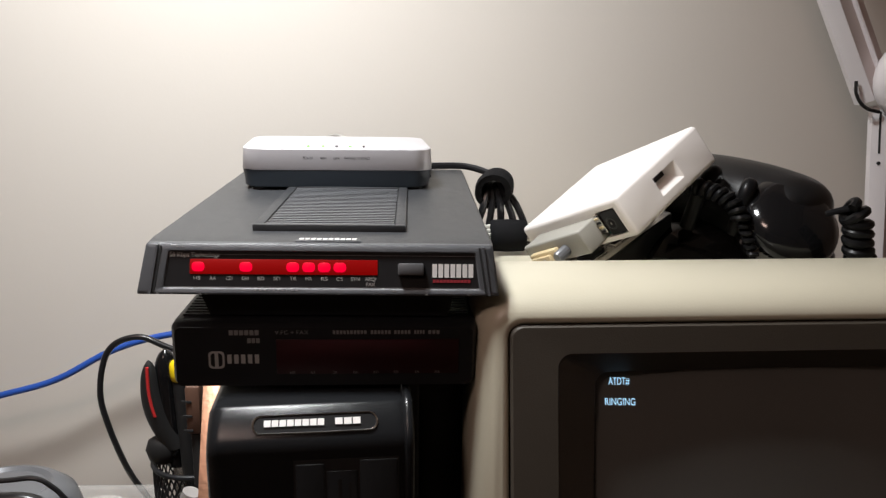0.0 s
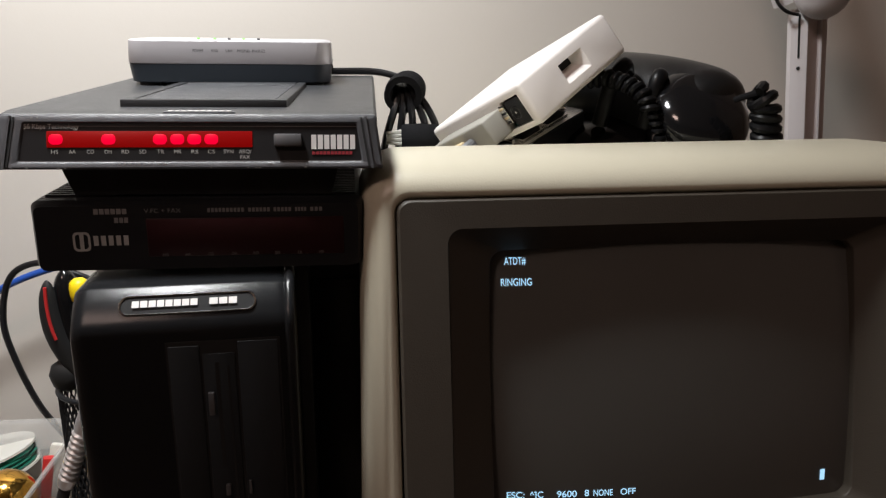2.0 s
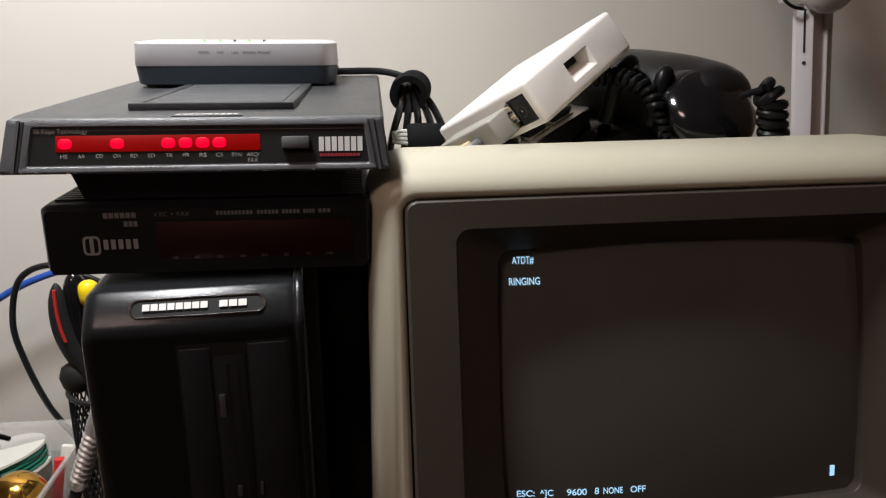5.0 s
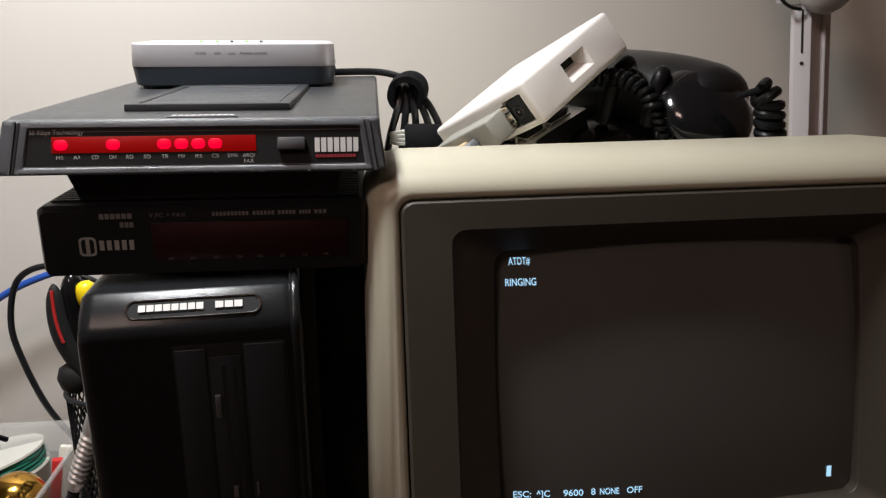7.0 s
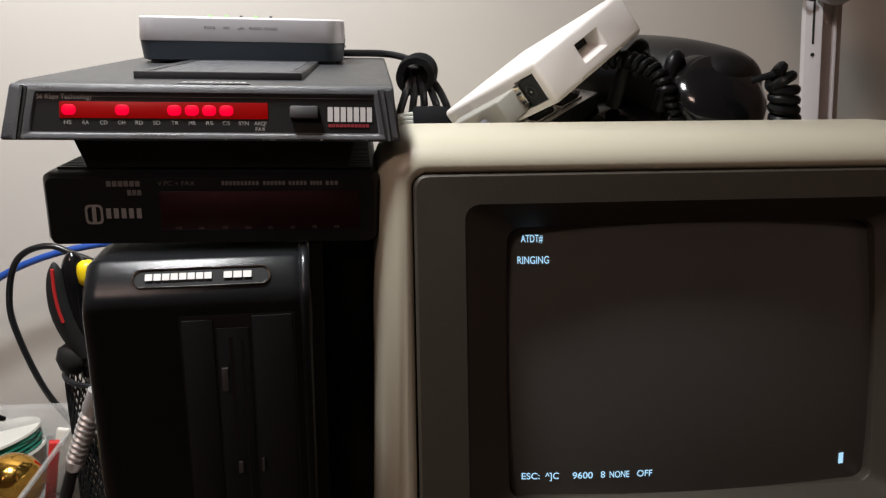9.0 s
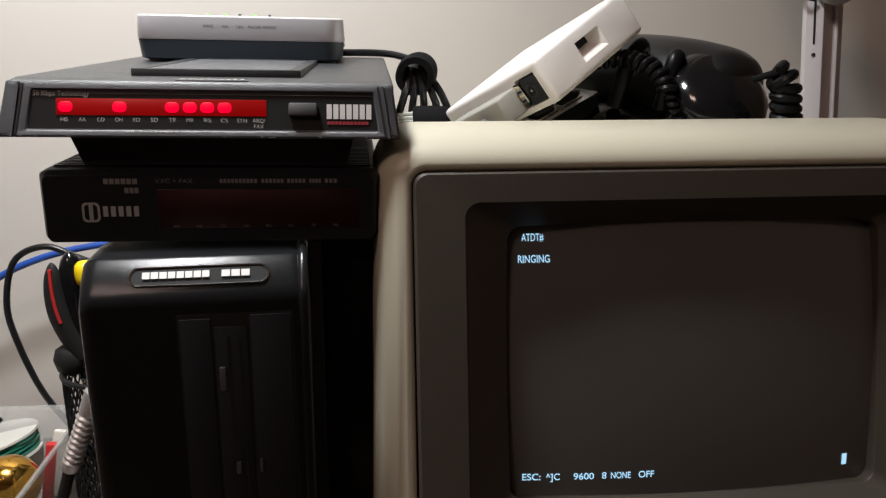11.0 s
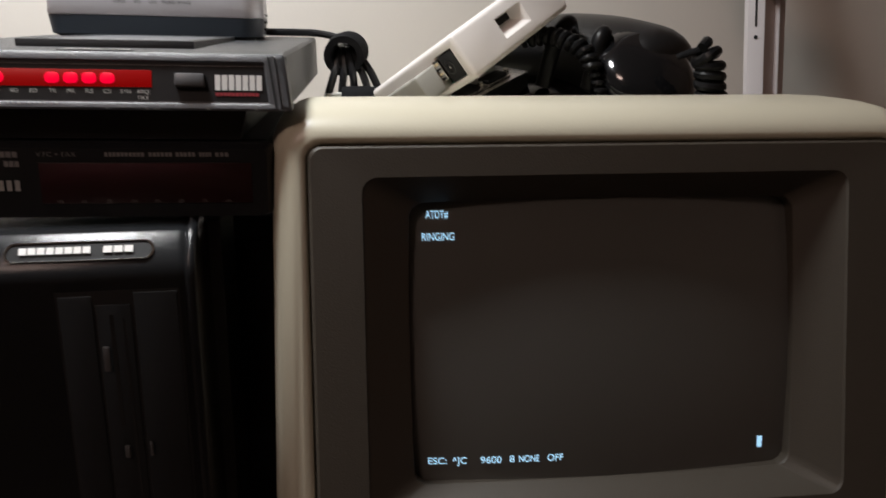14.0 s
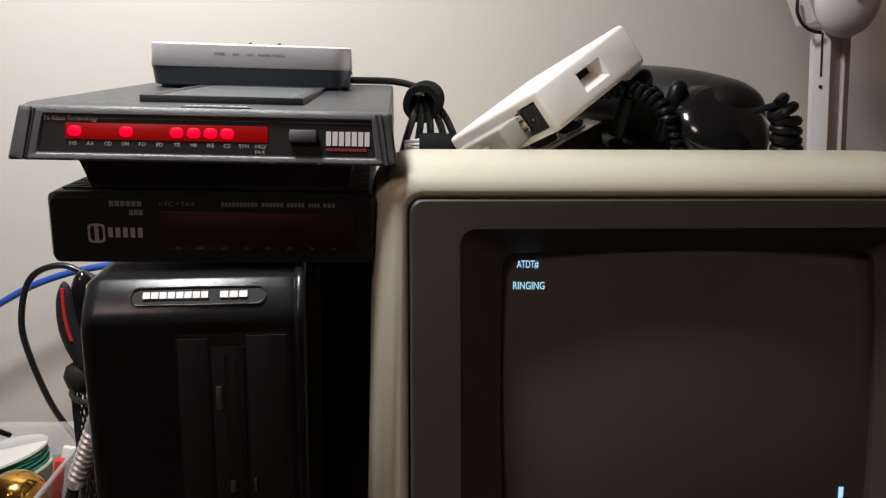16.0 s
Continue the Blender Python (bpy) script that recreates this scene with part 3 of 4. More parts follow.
# ---- the telephone adapter ----
def build_adapter():
    W, D, H = 0.1230, 0.082, 0.0245
    t = thing("telephone_adapter", pose(-0.1200, 0.5146, 1.1003, 0, 0.6, 4.5), "silver and slate plastic telephone adapter box", "adapter")
    def lay(z, e, r=0.013):
        return [Vector((p.x, p.z, z)) for p in rounded(e, W - e, e, D - e, r, 6)]
    part("base", rings([lay(0.0030, 0.003), lay(0.0038, 0.0015), lay(0.0143, 0.0003)]), NAVY, t, "dark slate lower half")
    part("cover", rings([lay(0.0145, 0.0002), lay(0.0150, 0.0), lay(0.0276, 0.0006), lay(0.0284, 0.0014), lay(0.0286, 0.0032), lay(0.0288, 0.020), lay(0.0289, 0.035, 0.006)]), SILVER, t, "silver painted upper half")
    for x in (0.012, W - 0.012):
        for y in (0.010, D - 0.012):
            part("foot", cylinder((x, y, -0.0004), (x, y, 0.0032), 0.006), RUBBER, t)
    for word, x in zip(("POWER", "WAN", "LAN", "PHONE1", "PHONE2"), (0.0425, 0.0520, 0.0605, 0.0692, 0.0780)):
        part("lettering", letters_at(word, x - 0.00062 * len(word), x + 0.00062 * len(word), 0.0214, 0.0025), INKB, t, m=pose(0, 0.00015, 0), smooth=False)
    for x, lit in ((0.0425, 1), (0.0520, 1), (0.0605, 0), (0.0692, 1), (0.0780, 0)):
        part("indicator", cylinder((x, 0.0065, 0.0284), (x, 0.0065, 0.0297), 0.0009, 10), GREENL if lit else BUTTON, t, "lit green indicator" if lit else "")
    for i in range(3):
        part("side_slot", box(W - 0.0006, W + 0.0003, 0.018 + 0.0, 0.055, 0.0075 + 0.0042 * i, 0.0088 + 0.0042 * i), GAP, t, smooth=False)
    return t


build_adapter()


# ---- the white printed case, propped on its corner ----
def build_printed_case():
    a, b, c = 0.0865, 0.1030, 0.0270
    m = pose(0.1077, 0.4681, 1.1054, -24.4, -27.11, 37.08)
    t = thing("printed_case", m, "white printed plastic computer case propped on edge", "case")
    u0, u1, w0, w1 = 0.0318, 0.0548, -0.0195, -0.0065
    recess = rings([[Vector((u0 + p, y, w0 + q)), Vector((u1 - q, y, w0 + q)), Vector((u1 - q, y, w1 - p)), Vector((u0 + p, y, w1 - p))] for y, p, q in ((-0.0030, 0.0, -0.0030), (0.0054, 0.0006, 0.0075))])
    ports = [box(-0.01, 0.030, 0.0052, 0.0235, -c + 0.0042, -0.0048), box(-0.01, 0.030, 0.0225, b - 0.006, -c + 0.0042, -0.0085)]
    part("shell", carve(box(-0.0006, a, -0.0006, b, -c, 0.0010, 0.0030, 4), [recess] + ports), WHITEP, t, "smooth white shell with rounded edges", crease=28)
    part("card_slot", box(u0 + 0.0010, u1 - 0.0080, 0.0046, 0.0060, w0 + 0.0080, w1 - 0.0010, 0.0002), GAP, t, "dark card slot")
    part("circuit_board", box(0.004, 0.0295, 0.0056, b - 0.0064, -c + 0.0045, -c + 0.0060), GREENW, t, "green circuit board")
    part("power_socket", box(-0.0007, 0.016, 0.0056, 0.0205, -c + 0.0046, -0.0052, 0.0012), GAP, t, "black barrel power socket")
    ring = [[Vector((x, 0.0138 + r * math.cos(q), -0.0140 + r * math.sin(q))) for q in (2 * math.pi * i / 16 for i in range(16))] for x, r in ((-0.0008, 0.0044), (-0.0012, 0.0038), (-0.0010, 0.0030), (0.003, 0.0030))]
    part("socket_ring", rings(ring, cap=False), SATIN, t)
    part("socket_pin", cylinder((0.002, 0.0138, -0.0140), (-0.0012, 0.0138, -0.0140), 0.0008, 8), METAL, t)
    return t


build_printed_case()


def build_plug():
    m = pose(0.1077, 0.4681, 1.1054, -24.4, -27.11, 37.08)
    t = thing("serial_plug", m, "grey plastic serial plug with ivory shell and thumbscrew", "plug")
    part("hood", box(-0.0165, 0.004, 0.0265, 0.0890, -0.0235, -0.0070, 0.0014, 3), GREYP, t, "grey moulded hood")
    part("socket_shell", box(-0.0012, 0.006, 0.0212, 0.0263, -0.0190, -0.0062, 0.0006), METAL, t, "bright metal socket shell")
    for i in range(4):
        part("pin", box(-0.0020, -0.0010, 0.0220, 0.0255, -0.0182 + 0.0030 * i, -0.0168 + 0.0030 * i, 0.0002), IVORY if i % 2 else GAP, t)
    part("shell", box(-0.0215, -0.0167, 0.0520, 0.0810, -0.0215, -0.0120, 0.0014), IVORY, t, "ivory connector shell")
    part("shell", box(-0.0245, -0.0217, 0.0560, 0.0770, -0.0195, -0.0140, 0.0010), IVORY, t, "ivory connector shell")
    knurl = [[Vector((u, 0.0465 + r * (1 + 0.07 * (k % 2)) * math.cos(2 * math.pi * k / 28), -0.0165 + r * (1 + 0.07 * (k % 2)) * math.sin(2 * math.pi * k / 28))) for k in range(28)] for u, r in ((-0.0160, 0.0036), (-0.0250, 0.0036), (-0.0262, 0.0030))]
    part("thumbscrew", rings(knurl), GREYS, t, "knurled thumbscrew")
    return t


build_plug()


# ---- black box with sockets under the printed case ----
def build_black_box():
    t = thing("interface_box", pose(0.095, 0.478, 1.0457), "black metal interface box with silver socket plate", "box")
    e1 = Vector((0.0719, 0.0601, 0.0281))
    back = Vector((-0.030, 0.036, 0.004))
    lo, hi = Vector((0, 0, 0.0085)), Vector((0, 0, 0.0085)) + e1
    foot = [Vector((p.x, p.y, 0.0)) for p in (lo, hi, hi + back * 0.75, lo + back * 0.75)]
    part("shell", rings([foot, [lo, hi, hi + back * 0.75, lo + back * 0.75]]), BLACK, t, smooth=False)
    n = e1.cross(back).normalized()
    u, v = e1.normalized(), back.normalized()
    m = Matrix.Translation(lo) @ Matrix((( u.x, v.x, n.x, 0), (u.y, v.y, n.y, 0), (u.z, v.z, n.z, 0), (0, 0, 0, 1)))
    part("socket_plate", box(0.001, e1.length, 0.0005, 0.034, 0.0002, 0.0014, 0.0003), METAL, t, "silver socket plate", m=m)
    for x in (0.012, 0.040, 0.066):
        part("socket", box(x, x + 0.018, 0.006, 0.016, 0.0012, 0.0050, 0.0012), GAP, t, m=m)
        part("socket_rim", box(x - 0.002, x + 0.020, 0.0045, 0.0175, 0.0012, 0.0028, 0.0008), METAL, t, m=m)
        part("socket_screw", cylinder((x + 0.0225, 0.011, 0.001), (x + 0.0225, 0.011, 0.0045), 0.0020, 8), METAL, t, m=m)
    return t


build_black_box()


# ---- the telephone ----
def build_telephone():
    t = thing("telephone", pose(0.215, 0.585, 1.0455), "glossy black plastic corded telephone with coiled cord", "telephone")
    lo = [[Vector((p.x, p.z, z)) for p in rounded(-0.075 + e, 0.066 - e, -0.072 + e, 0.085 - e, 0.02, 5)] for z, e in ((0, 0.003), (0.002, 0.0), (0.012, 0.001), (0.022, 0.010), (0.030, 0.022), (0.034, 0.036))]
    part("base", rings(lo), GLOSS, t, "glossy black base")

    def sweep(path, radii, squash=1.0):
        loops = []
        for i, (p, r) in enumerate(zip(path, radii)):
            d = (path[min(i + 1, len(path) - 1)] - path[max(i - 1, 0)]).normalized()
            side = d.cross(Vector((0, 0, 1))).normalized()
            up = side.cross(d).normalized()
            loops.append([p + r * (math.cos(q) * side + squash * math.sin(q) * up) for q in (2 * math.pi * k / 28 for k in range(28))])
        return rings(loops)
    path = smooth_path([(0.033, -0.080, 0.032), (0.026, -0.068, 0.038), (0.009, -0.044, 0.0440), (-0.012, -0.012, 0.0465), (-0.032, 0.012, 0.0445), (-0.046, 0.030, 0.039)], 6)
    n = len(path)
    radii = [0.0325 * math.sqrt(max(0.02, 1 - max(0.0, 1 - i / 7) ** 2)) * (1 - 0.10 * i / n) for i in range(n)]
    part("handset", sweep(path, radii, 0.92), SATIN, t, "satin black handset")
    # mouthpiece cup
    axis = pose(0.0165, -0.083, 0.0385, 48, 4, 8) @ Matrix.Scale(1.06, 4)
    prof = [(0.0, 0.030), (0.010, 0.0292), (0.019, 0.0262), (0.0255, 0.0205), (0.0288, 0.012), (0.0292, 0.004), (0.0303, 0.002), (0.0303, -0.002), (0.0285, -0.006), (0.020, -0.012), (0.0, -0.014)]
    loops = [[Vector((r * math.cos(q), r * math.sin(q), -h)) if r else Vector((1e-4 * math.cos(q), 1e-4 * math.sin(q), -h)) for q in (2 * math.pi * k / 32 for k in range(32))] for r, h in prof]
    part("mouthpiece", rings(loops), GLOSS, t, "shiny black mouthpiece cup", m=axis)
    part("cord_relief", tube(smooth_path([(0.024, -0.1115, 0.0500), (0.029, -0.115, 0.0525), (0.035, -0.118, 0.0545)], 5), lambda k: 0.0018 + 0.0004 * k, 8), FABRIC, t)
    right = smooth_path([(0.033, -0.118, 0.0545), (0.0385, -0.119, 0.050), (0.0405, -0.119, 0.043), (0.042, -0.119, 0.032), (0.046, -0.118, 0.022), (0.056, -0.116, 0.010), (0.070, -0.112, 0.003)], 8)
    part("coiled_cord", coil(right, 0.0062, 0.0058, 0.0031, 8, 14), CORDX, t, "black coiled cord")
    left = smooth_path([(-0.058, -0.062, 0.058), (-0.040, -0.075, 0.060), (-0.024, -0.088, 0.052), (-0.017, -0.094, 0.036), (-0.010, -0.097, 0.018), (-0.005, -0.10, 0.006), (-0.001, -0.10, 0.002)], 8)
    part("coiled_cord", coil(left[:22], 0.0041, 0.0050, 0.0021, 7, 12), CORDX, t, "black coiled cord")
    part("coiled_cord", coil(left[21:], 0.0022, 0.0046, 0.0017, 7, 12), CORDX, t, "thin black coiled cord")
    part("cradle_prong", tube(smooth_path([(-0.016, -0.074, 0.030), (-0.014, -0.080, 0.052), (-0.010, -0.078, 0.062), (-0.006, -0.070, 0.058)], 6), 0.0050, 10), CORDX, t)
    part("cradle_prong", tube(smooth_path([(-0.040, -0.055, 0.030), (-0.036, -0.064, 0.056), (-0.028, -0.062, 0.068), (-0.022, -0.05, 0.062)], 6), 0.0052, 10), CORDX, t)
    return t


build_telephone()


# ---- the tied power cable ----
def build_bundle():
    t = thing("cable_bundle", pose(0.052, 0.60, 1.046), "black power cable bundled with hook and loop straps", "cable")
    rng = random.Random(4)
    for i in range(5):
        k = (i - 2) / 2
        r1, r2 = rng.uniform(-1, 1), rng.uniform(-1, 1)
        pts = [(-0.002 + 0.004 * k, 0.010, 0.036), (-0.003 + 0.004 * k, 0.002, 0.0495 + 0.002 * r1), (-0.001 + 0.006 * k, -0.008, 0.047 + 0.002 * r2), (0.002 + 0.012 * k, -0.013 + 0.002 * r1, 0.034), (0.003 + 0.018 * k, -0.014, 0.020 + 0.003 * r2), (0.003 + 0.021 * k, -0.012, 0.004)]
        part("loop", tube(smooth_path(pts, 8), 0.0027, 9), CORD, t)
    ring = []
    for i in range(33):
        a = 2 * math.pi * i / 32
        d = Vector((math.cos(a), -0.30 * math.sin(a), math.sin(a)))
        wide = Vector((-0.25, -0.95, -0.20)).normalized()
        c = Vector((-0.002, -0.010, 0.0455))
        ring.append([c + d * (0.0118 + q) + wide * w for q, w in ((-0.0028, -0.008), (0.0016, -0.008), (0.0026, 0.0), (0.0016, 0.008), (-0.0028, 0.008))])
    part("strap", rings(ring[:-1], cap=False, close=True), FABRIC, t, "fuzzy black hook and loop strap")
    lo = [[Vector((x, 0.0105 * r * math.cos(q) - 0.022, 0.0125 + 0.0118 * r * math.sin(q))) for q in (2 * math.pi * k / 20 for k in range(20))] for x, r in ((-0.0055, 0.90), (-0.004, 1.0), (0.008, 1.03), (0.019, 0.98), (0.0205, 0.88))]
    part("strap", rings(lo), FABRIC, t, "fuzzy black hook and loop strap")
    for k in range(4):
        part("wire_end", tube(smooth_path([(-0.003, -0.024 + 0.002 * k, 0.010 + 0.003 * k), (-0.009, -0.026 + 0.002 * k, 0.011 + 0.0025 * k), (-0.016, -0.024, 0.012 + 0.002 * k)], 5), 0.0014, 7), SPOOLW, t)
    part("wire_end", tube(smooth_path([(0.020, -0.026, 0.011), (0.028, -0.028, 0.010), (0.036, -0.026, 0.009)], 5), 0.0016, 7), SPOOLW, t)
    part("lead", tube(smooth_path([(0.004, -0.004, 0.050), (-0.008, 0.008, 0.0555), (-0.024, 0.016, 0.0585), (-0.05, 0.012, 0.0590), (-0.07, 0.005, 0.0590)], 8), 0.0026, 9), CORD, t)
    return t


build_bundle()


# ---- the swing-arm lamp ----
def build_lamp():
    t = thing("desk_lamp", pose(0.3718, 0.64, 0.739), "white enamelled swing-arm desk lamp with channel arms", "lamp")
    part("base", rings([[Vector((r * math.cos(q), r * math.sin(q), z)) for q in (2 * math.pi * k / 32 for k in range(32))] for r, z in ((0.08, 0), (0.082, 0.004), (0.08, 0.014), (0.07, 0.018), (0.02, 0.02))]), LAMPW, t)

    def arm(name, p, q):
        p, q = Vector(p), Vector(q)
        d = q - p
        L = d.length
        m = Matrix.Translation(p) @ Matrix(((d.z / L, 0, d.x / L, 0), (0, 1, 0, 0), (-d.x / L, 0, d.z / L, 0), (0, 0, 0, 1)))
        def prism(points):
            return rings([[Vector((x, y, z)) for x, y in points] for z in (0, L)])
        a = part(name, prism([(-0.0010, 0.0040), (0.0078, -0.0034), (0.0088, -0.0036), (0.0092, -0.0030), (0.0092, 0.0100), (-0.0010, 0.0100)]), LAMPW, t, "white channel arm", m=m)
        part("web", prism([(0.0093, -0.0028), (0.0330, 0.0105), (0.0330, 0.0150), (0.0093, 0.0100)]), LAMP_SHADED, a, m=m)
        part("lip", prism([(0.0210, 0.0034), (0.0222, 0.0014), (0.0236, 0.0012), (0.0246, 0.0040), (0.0246, 0.0070), (0.0210, 0.0060)]), LAMPW, a, m=m)
        return a, m
    lower, ml = arm("lower_arm", (0.0305, 0, 0.0), (-0.0104, 0, 0.412))
    part("slot", box(-0.0008, 0.0008, -0.0004, 0.0004, 0.376, 0.410), GAP, lower, m=ml @ pose(0.0036, 0.0000, 0, 0, 0, -40), smooth=False)
    part("screw", cylinder((0, 0.0004, 0.368), (0, -0.0006, 0.368), 0.0015, 10), GAP, lower, m=ml @ pose(0.0036, 0.0000, 0, 0, 0, -40))
    upper, mu = arm("upper_arm", (-0.0225, 0, 0.4133), (-0.255, 0, 0.866))
    lo = []
    for i in range(13):
        w = math.pi * i / 12
        lo.append([Vector((0.0045 + 0.0255 * max(0.02, math.sin(w)) * math.cos(q), -0.010 - 0.016 * math.cos(w), 0.434 + 0.030 * max(0.02, math.sin(w)) * math.sin(q))) for q in (2 * math.pi * k / 24 for k in range(24))])
    part("joint_cover", rings(lo), LAMPW, t, "rounded white joint cover")
    part("joint_screw", rings([[Vector((0.0045 + r * math.cos(q), y, 0.434 + r * math.sin(q))) for q in (2 * math.pi * k / 16 for k in range(16))] for r, y in ((0.0036, -0.0250), (0.0034, -0.0270), (0.0022, -0.0276))]), LAMP_SHADED, t)
    part("joint_clip", tube(smooth_path([(-0.0310, -0.002, 0.432), (-0.0305, -0.003, 0.423), (-0.0262, -0.004, 0.415), (-0.0190, -0.004, 0.410), (-0.0100, -0.004, 0.408)], 6), 0.0014, 8), SATIN, t)
    # head, out over the desk
    part("head_arm", tube([Vector((-0.255, 0, 0.866)), Vector((-0.40, -0.13, 0.965)), Vector((-0.540, -0.255, 0.983))], 0.008, 10), LAMPW, t)
    ax = (Vector((-0.22, 0.53, 1.0)) - Vector((-0.18, 0.400, 1.63))).normalized()
    turn = ax.to_track_quat("-Z", "Y").to_matrix().to_4x4()
    lo = [[Vector((r * math.cos(q), r * math.sin(q), h)) for q in (2 * math.pi * k / 28 for k in range(28))] for r, h in ((0.082, 0.012), (0.075, 0.045), (0.055, 0.075), (0.03, 0.09), (0.028, 0.088), (0.053, 0.073), (0.072, 0.043), (0.080, 0.012))]
    part("shade", rings(lo, cap=False, close=True), LAMPW, t, m=Matrix.Translation((-0.5518, -0.240, 0.891)) @ turn @ pose(0, 0, -0.012))
    return t


build_lamp()


# ---- cables and clutter beside the tower ----
def cable(name, points, r, mat, label, steps=10):
    return tagged(part(name, tube(smooth_path(points, steps), r, 10), mat), label, "cable")


cable("network_cable", [(-0.6413, 0.7157, 0.8372), (-0.4701, 0.7104, 0.8565), (-0.3922, 0.705, 0.8772), (-0.3392, 0.705, 0.8927), (-0.2853, 0.705, 0.9212), (-0.233, 0.705, 0.9364), (-0.1597, 0.705, 0.9443), (-0.0527, 0.705, 0.9496)], 0.0031, BLUE, "bright blue network cable hanging along the wall")
cable("black_cable", [(-0.0932, 0.6829, 0.9141), (-0.1768, 0.671, 0.9188), (-0.221, 0.665, 0.9385), (-0.2473, 0.665, 0.9487), (-0.273, 0.665, 0.9367), (-0.2837, 0.665, 0.8991), (-0.279, 0.665, 0.8639), (-0.2652, 0.665, 0.8209), (-0.2467, 0.665, 0.7886), (-0.2246, 0.665, 0.7492)], 0.0027, CORD, "thin black cable looping beside the tower")
cable("adapter_cord", [(-0.078, 0.602, 1.113), (-0.080, 0.618, 1.122), (-0.071, 0.628, 1.1262), (-0.060, 0.626, 1.1235), (-0.048, 0.620, 1.1225), (-0.036, 0.626, 1.1232), (-0.026, 0.630, 1.121), (-0.016, 0.625, 1.106)], 0.0014, GREYP, "grey cord behind the telephone adapter")


def build_cup():
    t = thing("pen_cup", pose(-0.186, 0.605, 0.739), "black wire mesh pen cup on the desk", "pen cup")
    r, h = 0.034, 0.128
    bm = bmesh.new()
    for k in range(44):
        for s in (-1, 1):
            a0 = 2 * math.pi * k / 44
            pts = [Vector(((r) * math.cos(a0 + s * j * 0.19), r * math.sin(a0 + s * j * 0.19), h * j / 8)) for j in range(9)]
            o = tube(pts, 0.0007, 4, False)
            me = bpy.data.meshes.new("tmp")
            o.to_mesh(me)
            bm.from_mesh(me)
            o.free()
            bpy.data.meshes.remove(me)
    part("mesh", bm, BLACK, t)
    ringp = [Vector((r * math.cos(2 * math.pi * k / 32), r * math.sin(2 * math.pi * k / 32), h)) for k in range(33)]
    part("rim", tube(ringp, 0.002, 8, False), BLACK, t)
    part("bottom", cylinder((0, 0, 0), (0, 0, 0.003), r, 28), BLACK, t)
    return t


build_cup()


def build_tool(name, m, label, category, body, stripe=None, length=0.09, wide=0.014, thick=0.009, arc=0.010, taper=0.75):
    t = thing(name, m, label, category)
    lo = []
    for i in range(15):
        k = math.sin(math.pi / 2 * i / 14)
        w = wide * (0.55 + 0.45 * math.sin(math.pi * min(1, 0.25 + taper * k))) * math.sqrt(max(0.03, 1 - max(0, (k - 0.8) / 0.2) ** 2))
        bend = arc * math.sin(math.pi * k)
        lo.append([Vector((w * math.cos(q) - bend, thick / wide * w * math.sin(q), length * k)) for q in (2 * math.pi * j / 18 for j in range(18))])
    part("grip", rings(lo), body, t)
    if stripe:
        pts = [Vector((-arc * math.sin(math.pi * k) + 0.05 * wide * (0.55 + 0.45 * math.sin(math.pi * min(1, 0.25 + 0.75 * k))), -thick * 0.97 * (0.55 + 0.45 * math.sin(math.pi * min(1, 0.25 + 0.75 * k))), length * k)) for k in (0.42, 0.53, 0.64, 0.75, 0.86, 0.95)]
        part("stripe", tube(smooth_path(pts, 4), 0.0013, 8), stripe, t)
    part("shaft", box(-0.005, 0.005, -0.0015, 0.0015, -0.10, 0.004, 0.0005), METAL, t)
    return t


build_tool("folding_knife", pose(-0.1985, 0.592, 0.883, 3, -11, 0), "dark grey tool grip with red edge in the pen cup", "tool", RUBBER, RED, 0.076, 0.0092, 0.007, 0.006)
build_tool("tool_handle", pose(-0.1985, 0.598, 0.866, 2, -2, 0), "thick glossy black tool handle in the pen cup", "tool", GLOSS, None, 0.098, 0.0096, 0.010, 0.001, 0.42)
build_tool("pliers_handle", pose(-0.184, 0.604, 0.866, 0, 3, 0), "black rubber tool handle in the pen cup", "tool", RUBBER, None, 0.085, 0.013)
ytool = thing("yellow_pen", pose(-0.1855, 0.590, 0.803, 0, -2, 0), "yellow capped marker standing in the pen cup", "pen")
part("barrel", cylinder((0, 0, 0), (0, 0, 0.137), 0.0060, 16), RUBBER, ytool)
part("cap", rings([[Vector((r * math.cos(q), r * math.sin(q), z)) for q in (2 * math.pi * k / 20 for k in range(20))] for r, z in ((0.0050, 0.1372), (0.0068, 0.139), (0.0074, 0.143), (0.0074, 0.148), (0.0064, 0.1525), (0.0038, 0.1548), (0.001, 0.1555))]), YELLOW, ytool, "bright yellow cap")
knob = tagged(part("round_knob", rings([[Vector((r * math.cos(q) - 0.2095, 0.592 + r * math.sin(q) * 0.6, z)) for q in (2 * math.pi * k / 20 for k in range(20))] for r, z in ((0.004, 0.868), (0.010, 0.872), (0.0125, 0.881), (0.010, 0.889), (0.004, 0.893))]), RUBBER), "black rubber knob on a tool in the cup", "tool")

steel = thing("chrome_tool", pose(-0.1826, 0.5, 0.8400, 0, 21.5, 0), "ribbed chrome tool handle leaning by the tower", "tool")
prof = [(0.0022, 0.0), (0.0046, 0.002), (0.0058, 0.006)]
for i in range(9):
    prof += [(0.0060, 0.008 + 0.0042 * i), (0.0064, 0.0095 + 0.0042 * i), (0.0054, 0.0112 + 0.0042 * i)]
prof += [(0.0062, 0.048), (0.0062, 0.062)]
part("handle", rings([[Vector((r * math.cos(q), r * math.sin(q), z)) for q in (2 * math.pi * k / 18 for k in range(18))] for r, z in prof]), CHROME, steel)
part("rest", cylinder((0, 0, 0.0), (0.004, 0.01, -0.104), 0.004, 10), RUBBER, steel)

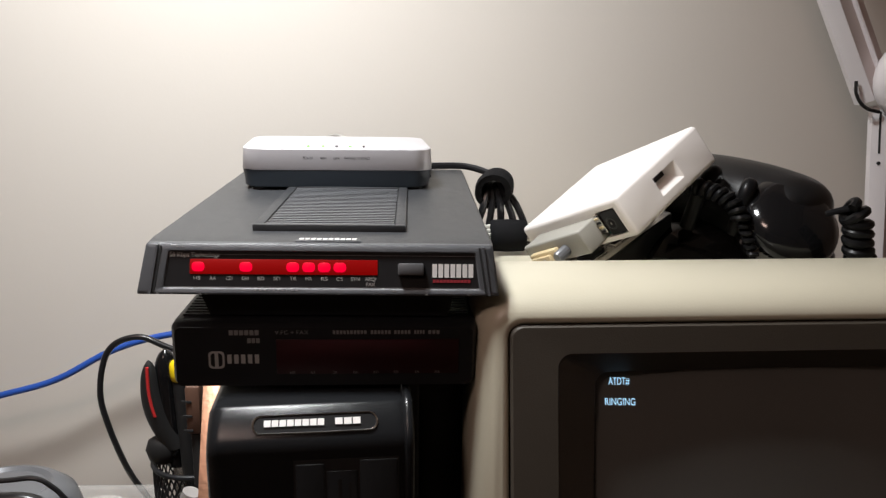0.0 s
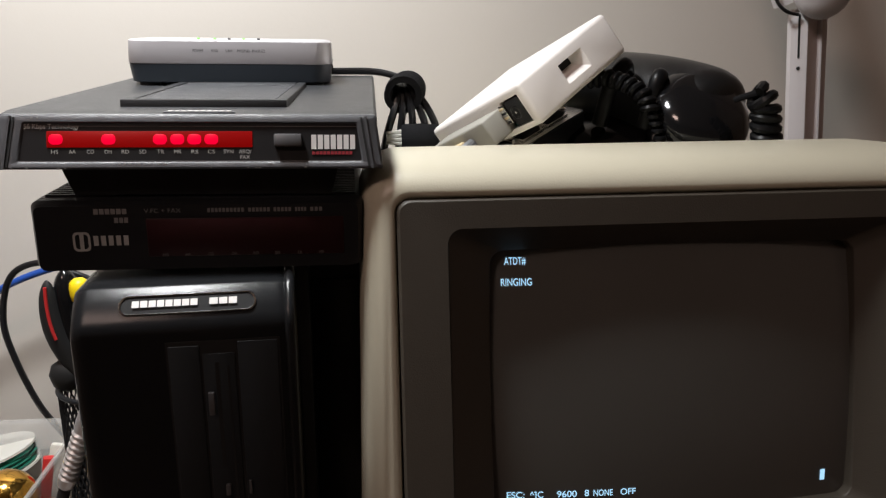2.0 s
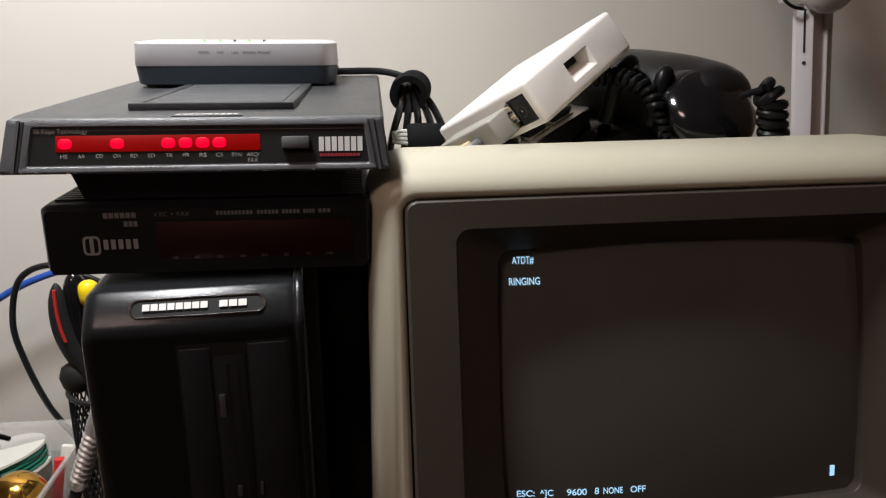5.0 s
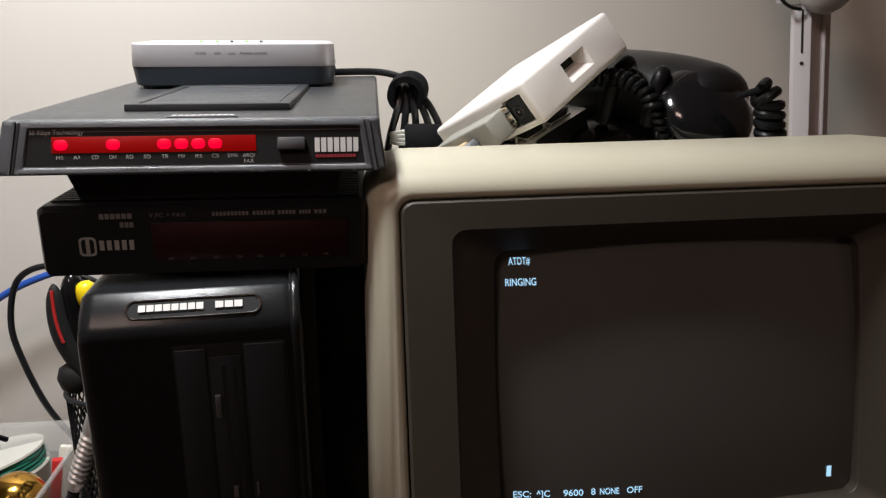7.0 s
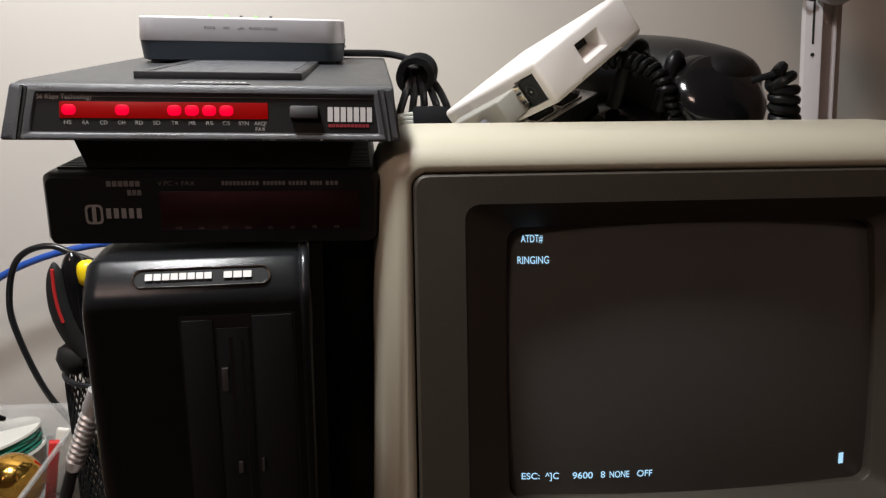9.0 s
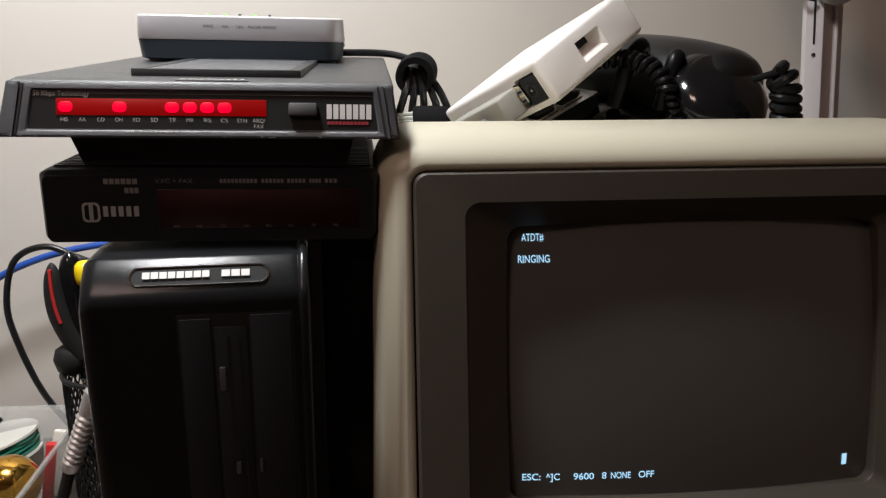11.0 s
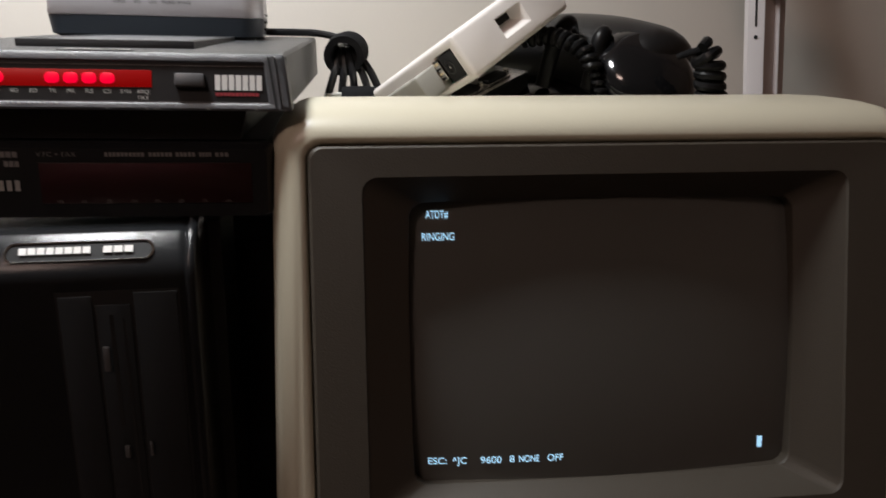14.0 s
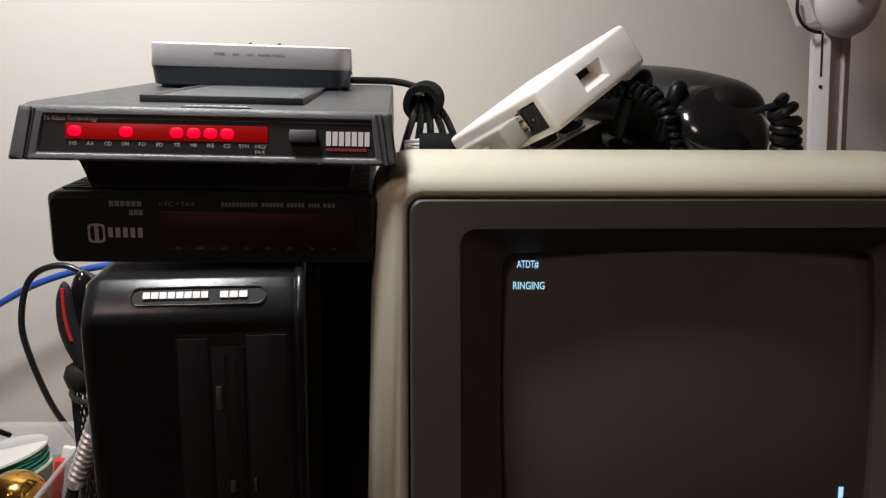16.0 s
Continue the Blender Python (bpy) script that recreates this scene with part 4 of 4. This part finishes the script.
lean = pose(-0.1415, 0.484, 0.9465, -36, -4, 0)
strip = thing("copper_strip", lean, "bright copper strip on a thin steel shank", "strip")
part("foil", box(-0.0055, 0.006, 0, 0.0012, -0.038, 0.046, 0.0003), COPPER, strip)
part("shank", cylinder((0.002, 0.003, -0.034), lean.inverted() @ Vector((-0.128, 0.490, 0.7395)), 0.003, 10), METAL, strip, "thin steel shank")
hold = thing("leather_sheath", pose(-0.159, 0.53, 0.739), "brown leather tool sheath behind the copper strip", "sheath")
part("sheath", box(-0.011, 0.000, 0, 0.012, 0.185, 0.222, 0.003), BROWN, hold)
part("holder", box(-0.009, -0.001, 0.002, 0.011, 0, 0.1848, 0.002), RUBBER, hold, "black rubber lower part")
for i in range(3):
    part("stitch", box(-0.0125, -0.006, -0.0008, 0.0002, 0.188 + 0.011 * i, 0.1895 + 0.011 * i), GAP, hold, smooth=False)


def build_bin():
    t = thing("storage_bin", pose(-0.348, 0.565, 0.739), "clear plastic storage bin full of craft supplies", "bin")
    def lay(z, e, r=0.012):
        return [Vector((p.x, p.z, z)) for p in rounded(-0.125 + e, 0.122 - e, -0.09 + e, 0.095 - e, r, 5)]
    part("tub", rings([lay(0.0, 0.014), lay(0.068, 0.003), lay(0.0685, 0.0), lay(0.0710, 0.0), lay(0.0710, 0.0028), lay(0.068, 0.0045), lay(0.003, 0.0155)], cap=True), CLEAR, t, "translucent plastic tub")
    return t


build_bin()


def build_spool():
    t = thing("wire_spool", pose(-0.304, 0.640, 0.771, -6, -12, 0), "white spool of dark green wire in the bin", "spool")
    for z in (0.0, 0.016):
        part("flange", cylinder((0, 0, z), (0, 0, z + 0.002), 0.042, 36), SPOOLW, t, "round white flange")
    rng = random.Random(9)
    for i in range(7):
        for j, r in enumerate((0.036, 0.0385)):
            z = 0.003 + 0.0018 * i
            ph = rng.uniform(0, 6)
            pts = [Vector(((r + 0.002 * math.sin(3 * a + ph)) * math.cos(a), (r + 0.002 * math.sin(3 * a + ph)) * math.sin(a), z + 0.0009 * math.sin(2 * a + ph))) for a in (2 * math.pi * k / 40 for k in range(41))]
            part("wire_turn", tube(pts, 0.0011, 6, False), GREENW, t)
    return t


build_spool()
bauble = thing("gold_bauble", pose(-0.2590, 0.575, 0.787), "shiny gold bauble in the bin", "bauble")
part("ball", rings([[Vector((0.0225 * math.sin(w) * math.cos(q) + 1e-5 * math.cos(q), 0.0225 * math.sin(w) * math.sin(q) + 1e-5 * math.sin(q), 0.0225 * math.cos(w))) for q in (2 * math.pi * k / 32 for k in range(32))] for w in (math.pi * (0.02 + 0.96 * j / 20) for j in range(21))]), GOLD, bauble)
redbit = tagged(part("red_packet", box(-0.004, 0.004, -0.003, 0.003, 0, 0.060, 0.001), RED, m=pose(-0.2485, 0.606, 0.745, 4, 10, 20)), "small red plastic packet in the bin", "packet")
white = tagged(part("white_packet", box(-0.008, 0.008, -0.003, 0.003, 0, 0.058, 0.002), SPOOLW, m=pose(-0.2500, 0.625, 0.745, -4, 14, 10)), "small white packet in the bin", "packet")
dome = thing("grey_headset", pose(-0.312, 0.550, 0.774), "silver-grey plastic headset shell with black cords on the bin", "headset")
part("shell", rings([[Vector((r * math.cos(q), 0.8 * r * math.sin(q), z)) for q in (2 * math.pi * k / 28 for k in range(28))] for r, z in ((0.044, 0.0), (0.050, 0.030), (0.0535, 0.080), (0.050, 0.092), (0.040, 0.100), (0.034, 0.1015), (0.030, 0.099), (0.018, 0.103), (0.002, 0.104))]), GREYS, dome)
part("cord", tube(smooth_path([(-0.045, -0.030, 0.118), (0.016, -0.030, 0.122), (0.039, -0.030, 0.1235), (0.052, -0.030, 0.115), (0.060, -0.028, 0.104), (0.072, -0.010, 0.085)], 8), 0.0019, 8), CORD, dome, "thin black cord")
part("grip", tube(smooth_path([(-0.040, -0.052, 0.118), (0.018, -0.052, 0.1205), (0.042, -0.052, 0.1205), (0.054, -0.050, 0.113), (0.061, -0.046, 0.098)], 8), 0.0046, 10), SATIN, dome, "black plastic headband")

stick = thing("steel_driver", pose(-0.173, 0.560, 0.742, 0, 1.5, 0), "slim black driver with bright steel collars in the cup", "tool")
part("shaft", cylinder((0, 0, 0), (0, 0, 0.150), 0.0030, 12), RUBBER, stick)
part("collar", cylinder((0, 0, 0.1462), (0, 0, 0.1505), 0.0034, 14), METAL, stick, "bright steel collar")
part("collar", cylinder((0, 0, 0.163), (0, 0, 0.1715), 0.0026, 14), METAL, stick, "bright steel collar")
part("tip", cylinder((0, 0, 0.1506), (0, 0, 0.163), 0.0034, 14, 0.0022), CLEAR, stick)
blade = thing("steel_rule", pose(-0.1365, 0.497, 0.742, -2, 0, 0), "narrow bright steel strip beside the tower", "strip")
part("blade", box(-0.0016, 0.0016, 0, 0.0009, 0.0, 0.228, 0.0003), METAL, blade, m=pose(0, 0, 0, 0, -1.5))

# stand-in block, added to keep the gap between tower and terminal dark
filler = thing("gap_filler_case", pose(0.018, 0.50, 0.739), "plain black case added to fill the dark gap between tower and terminal", "case")
part("shell", box(-0.040, 0.022, -0.035, 0.13, 0, 0.268, 0.003), BLACK, filler)
part("front_panel", box(-0.036, 0.018, -0.0368, -0.0352, 0.01, 0.255, 0.0006), TOWER, filler)
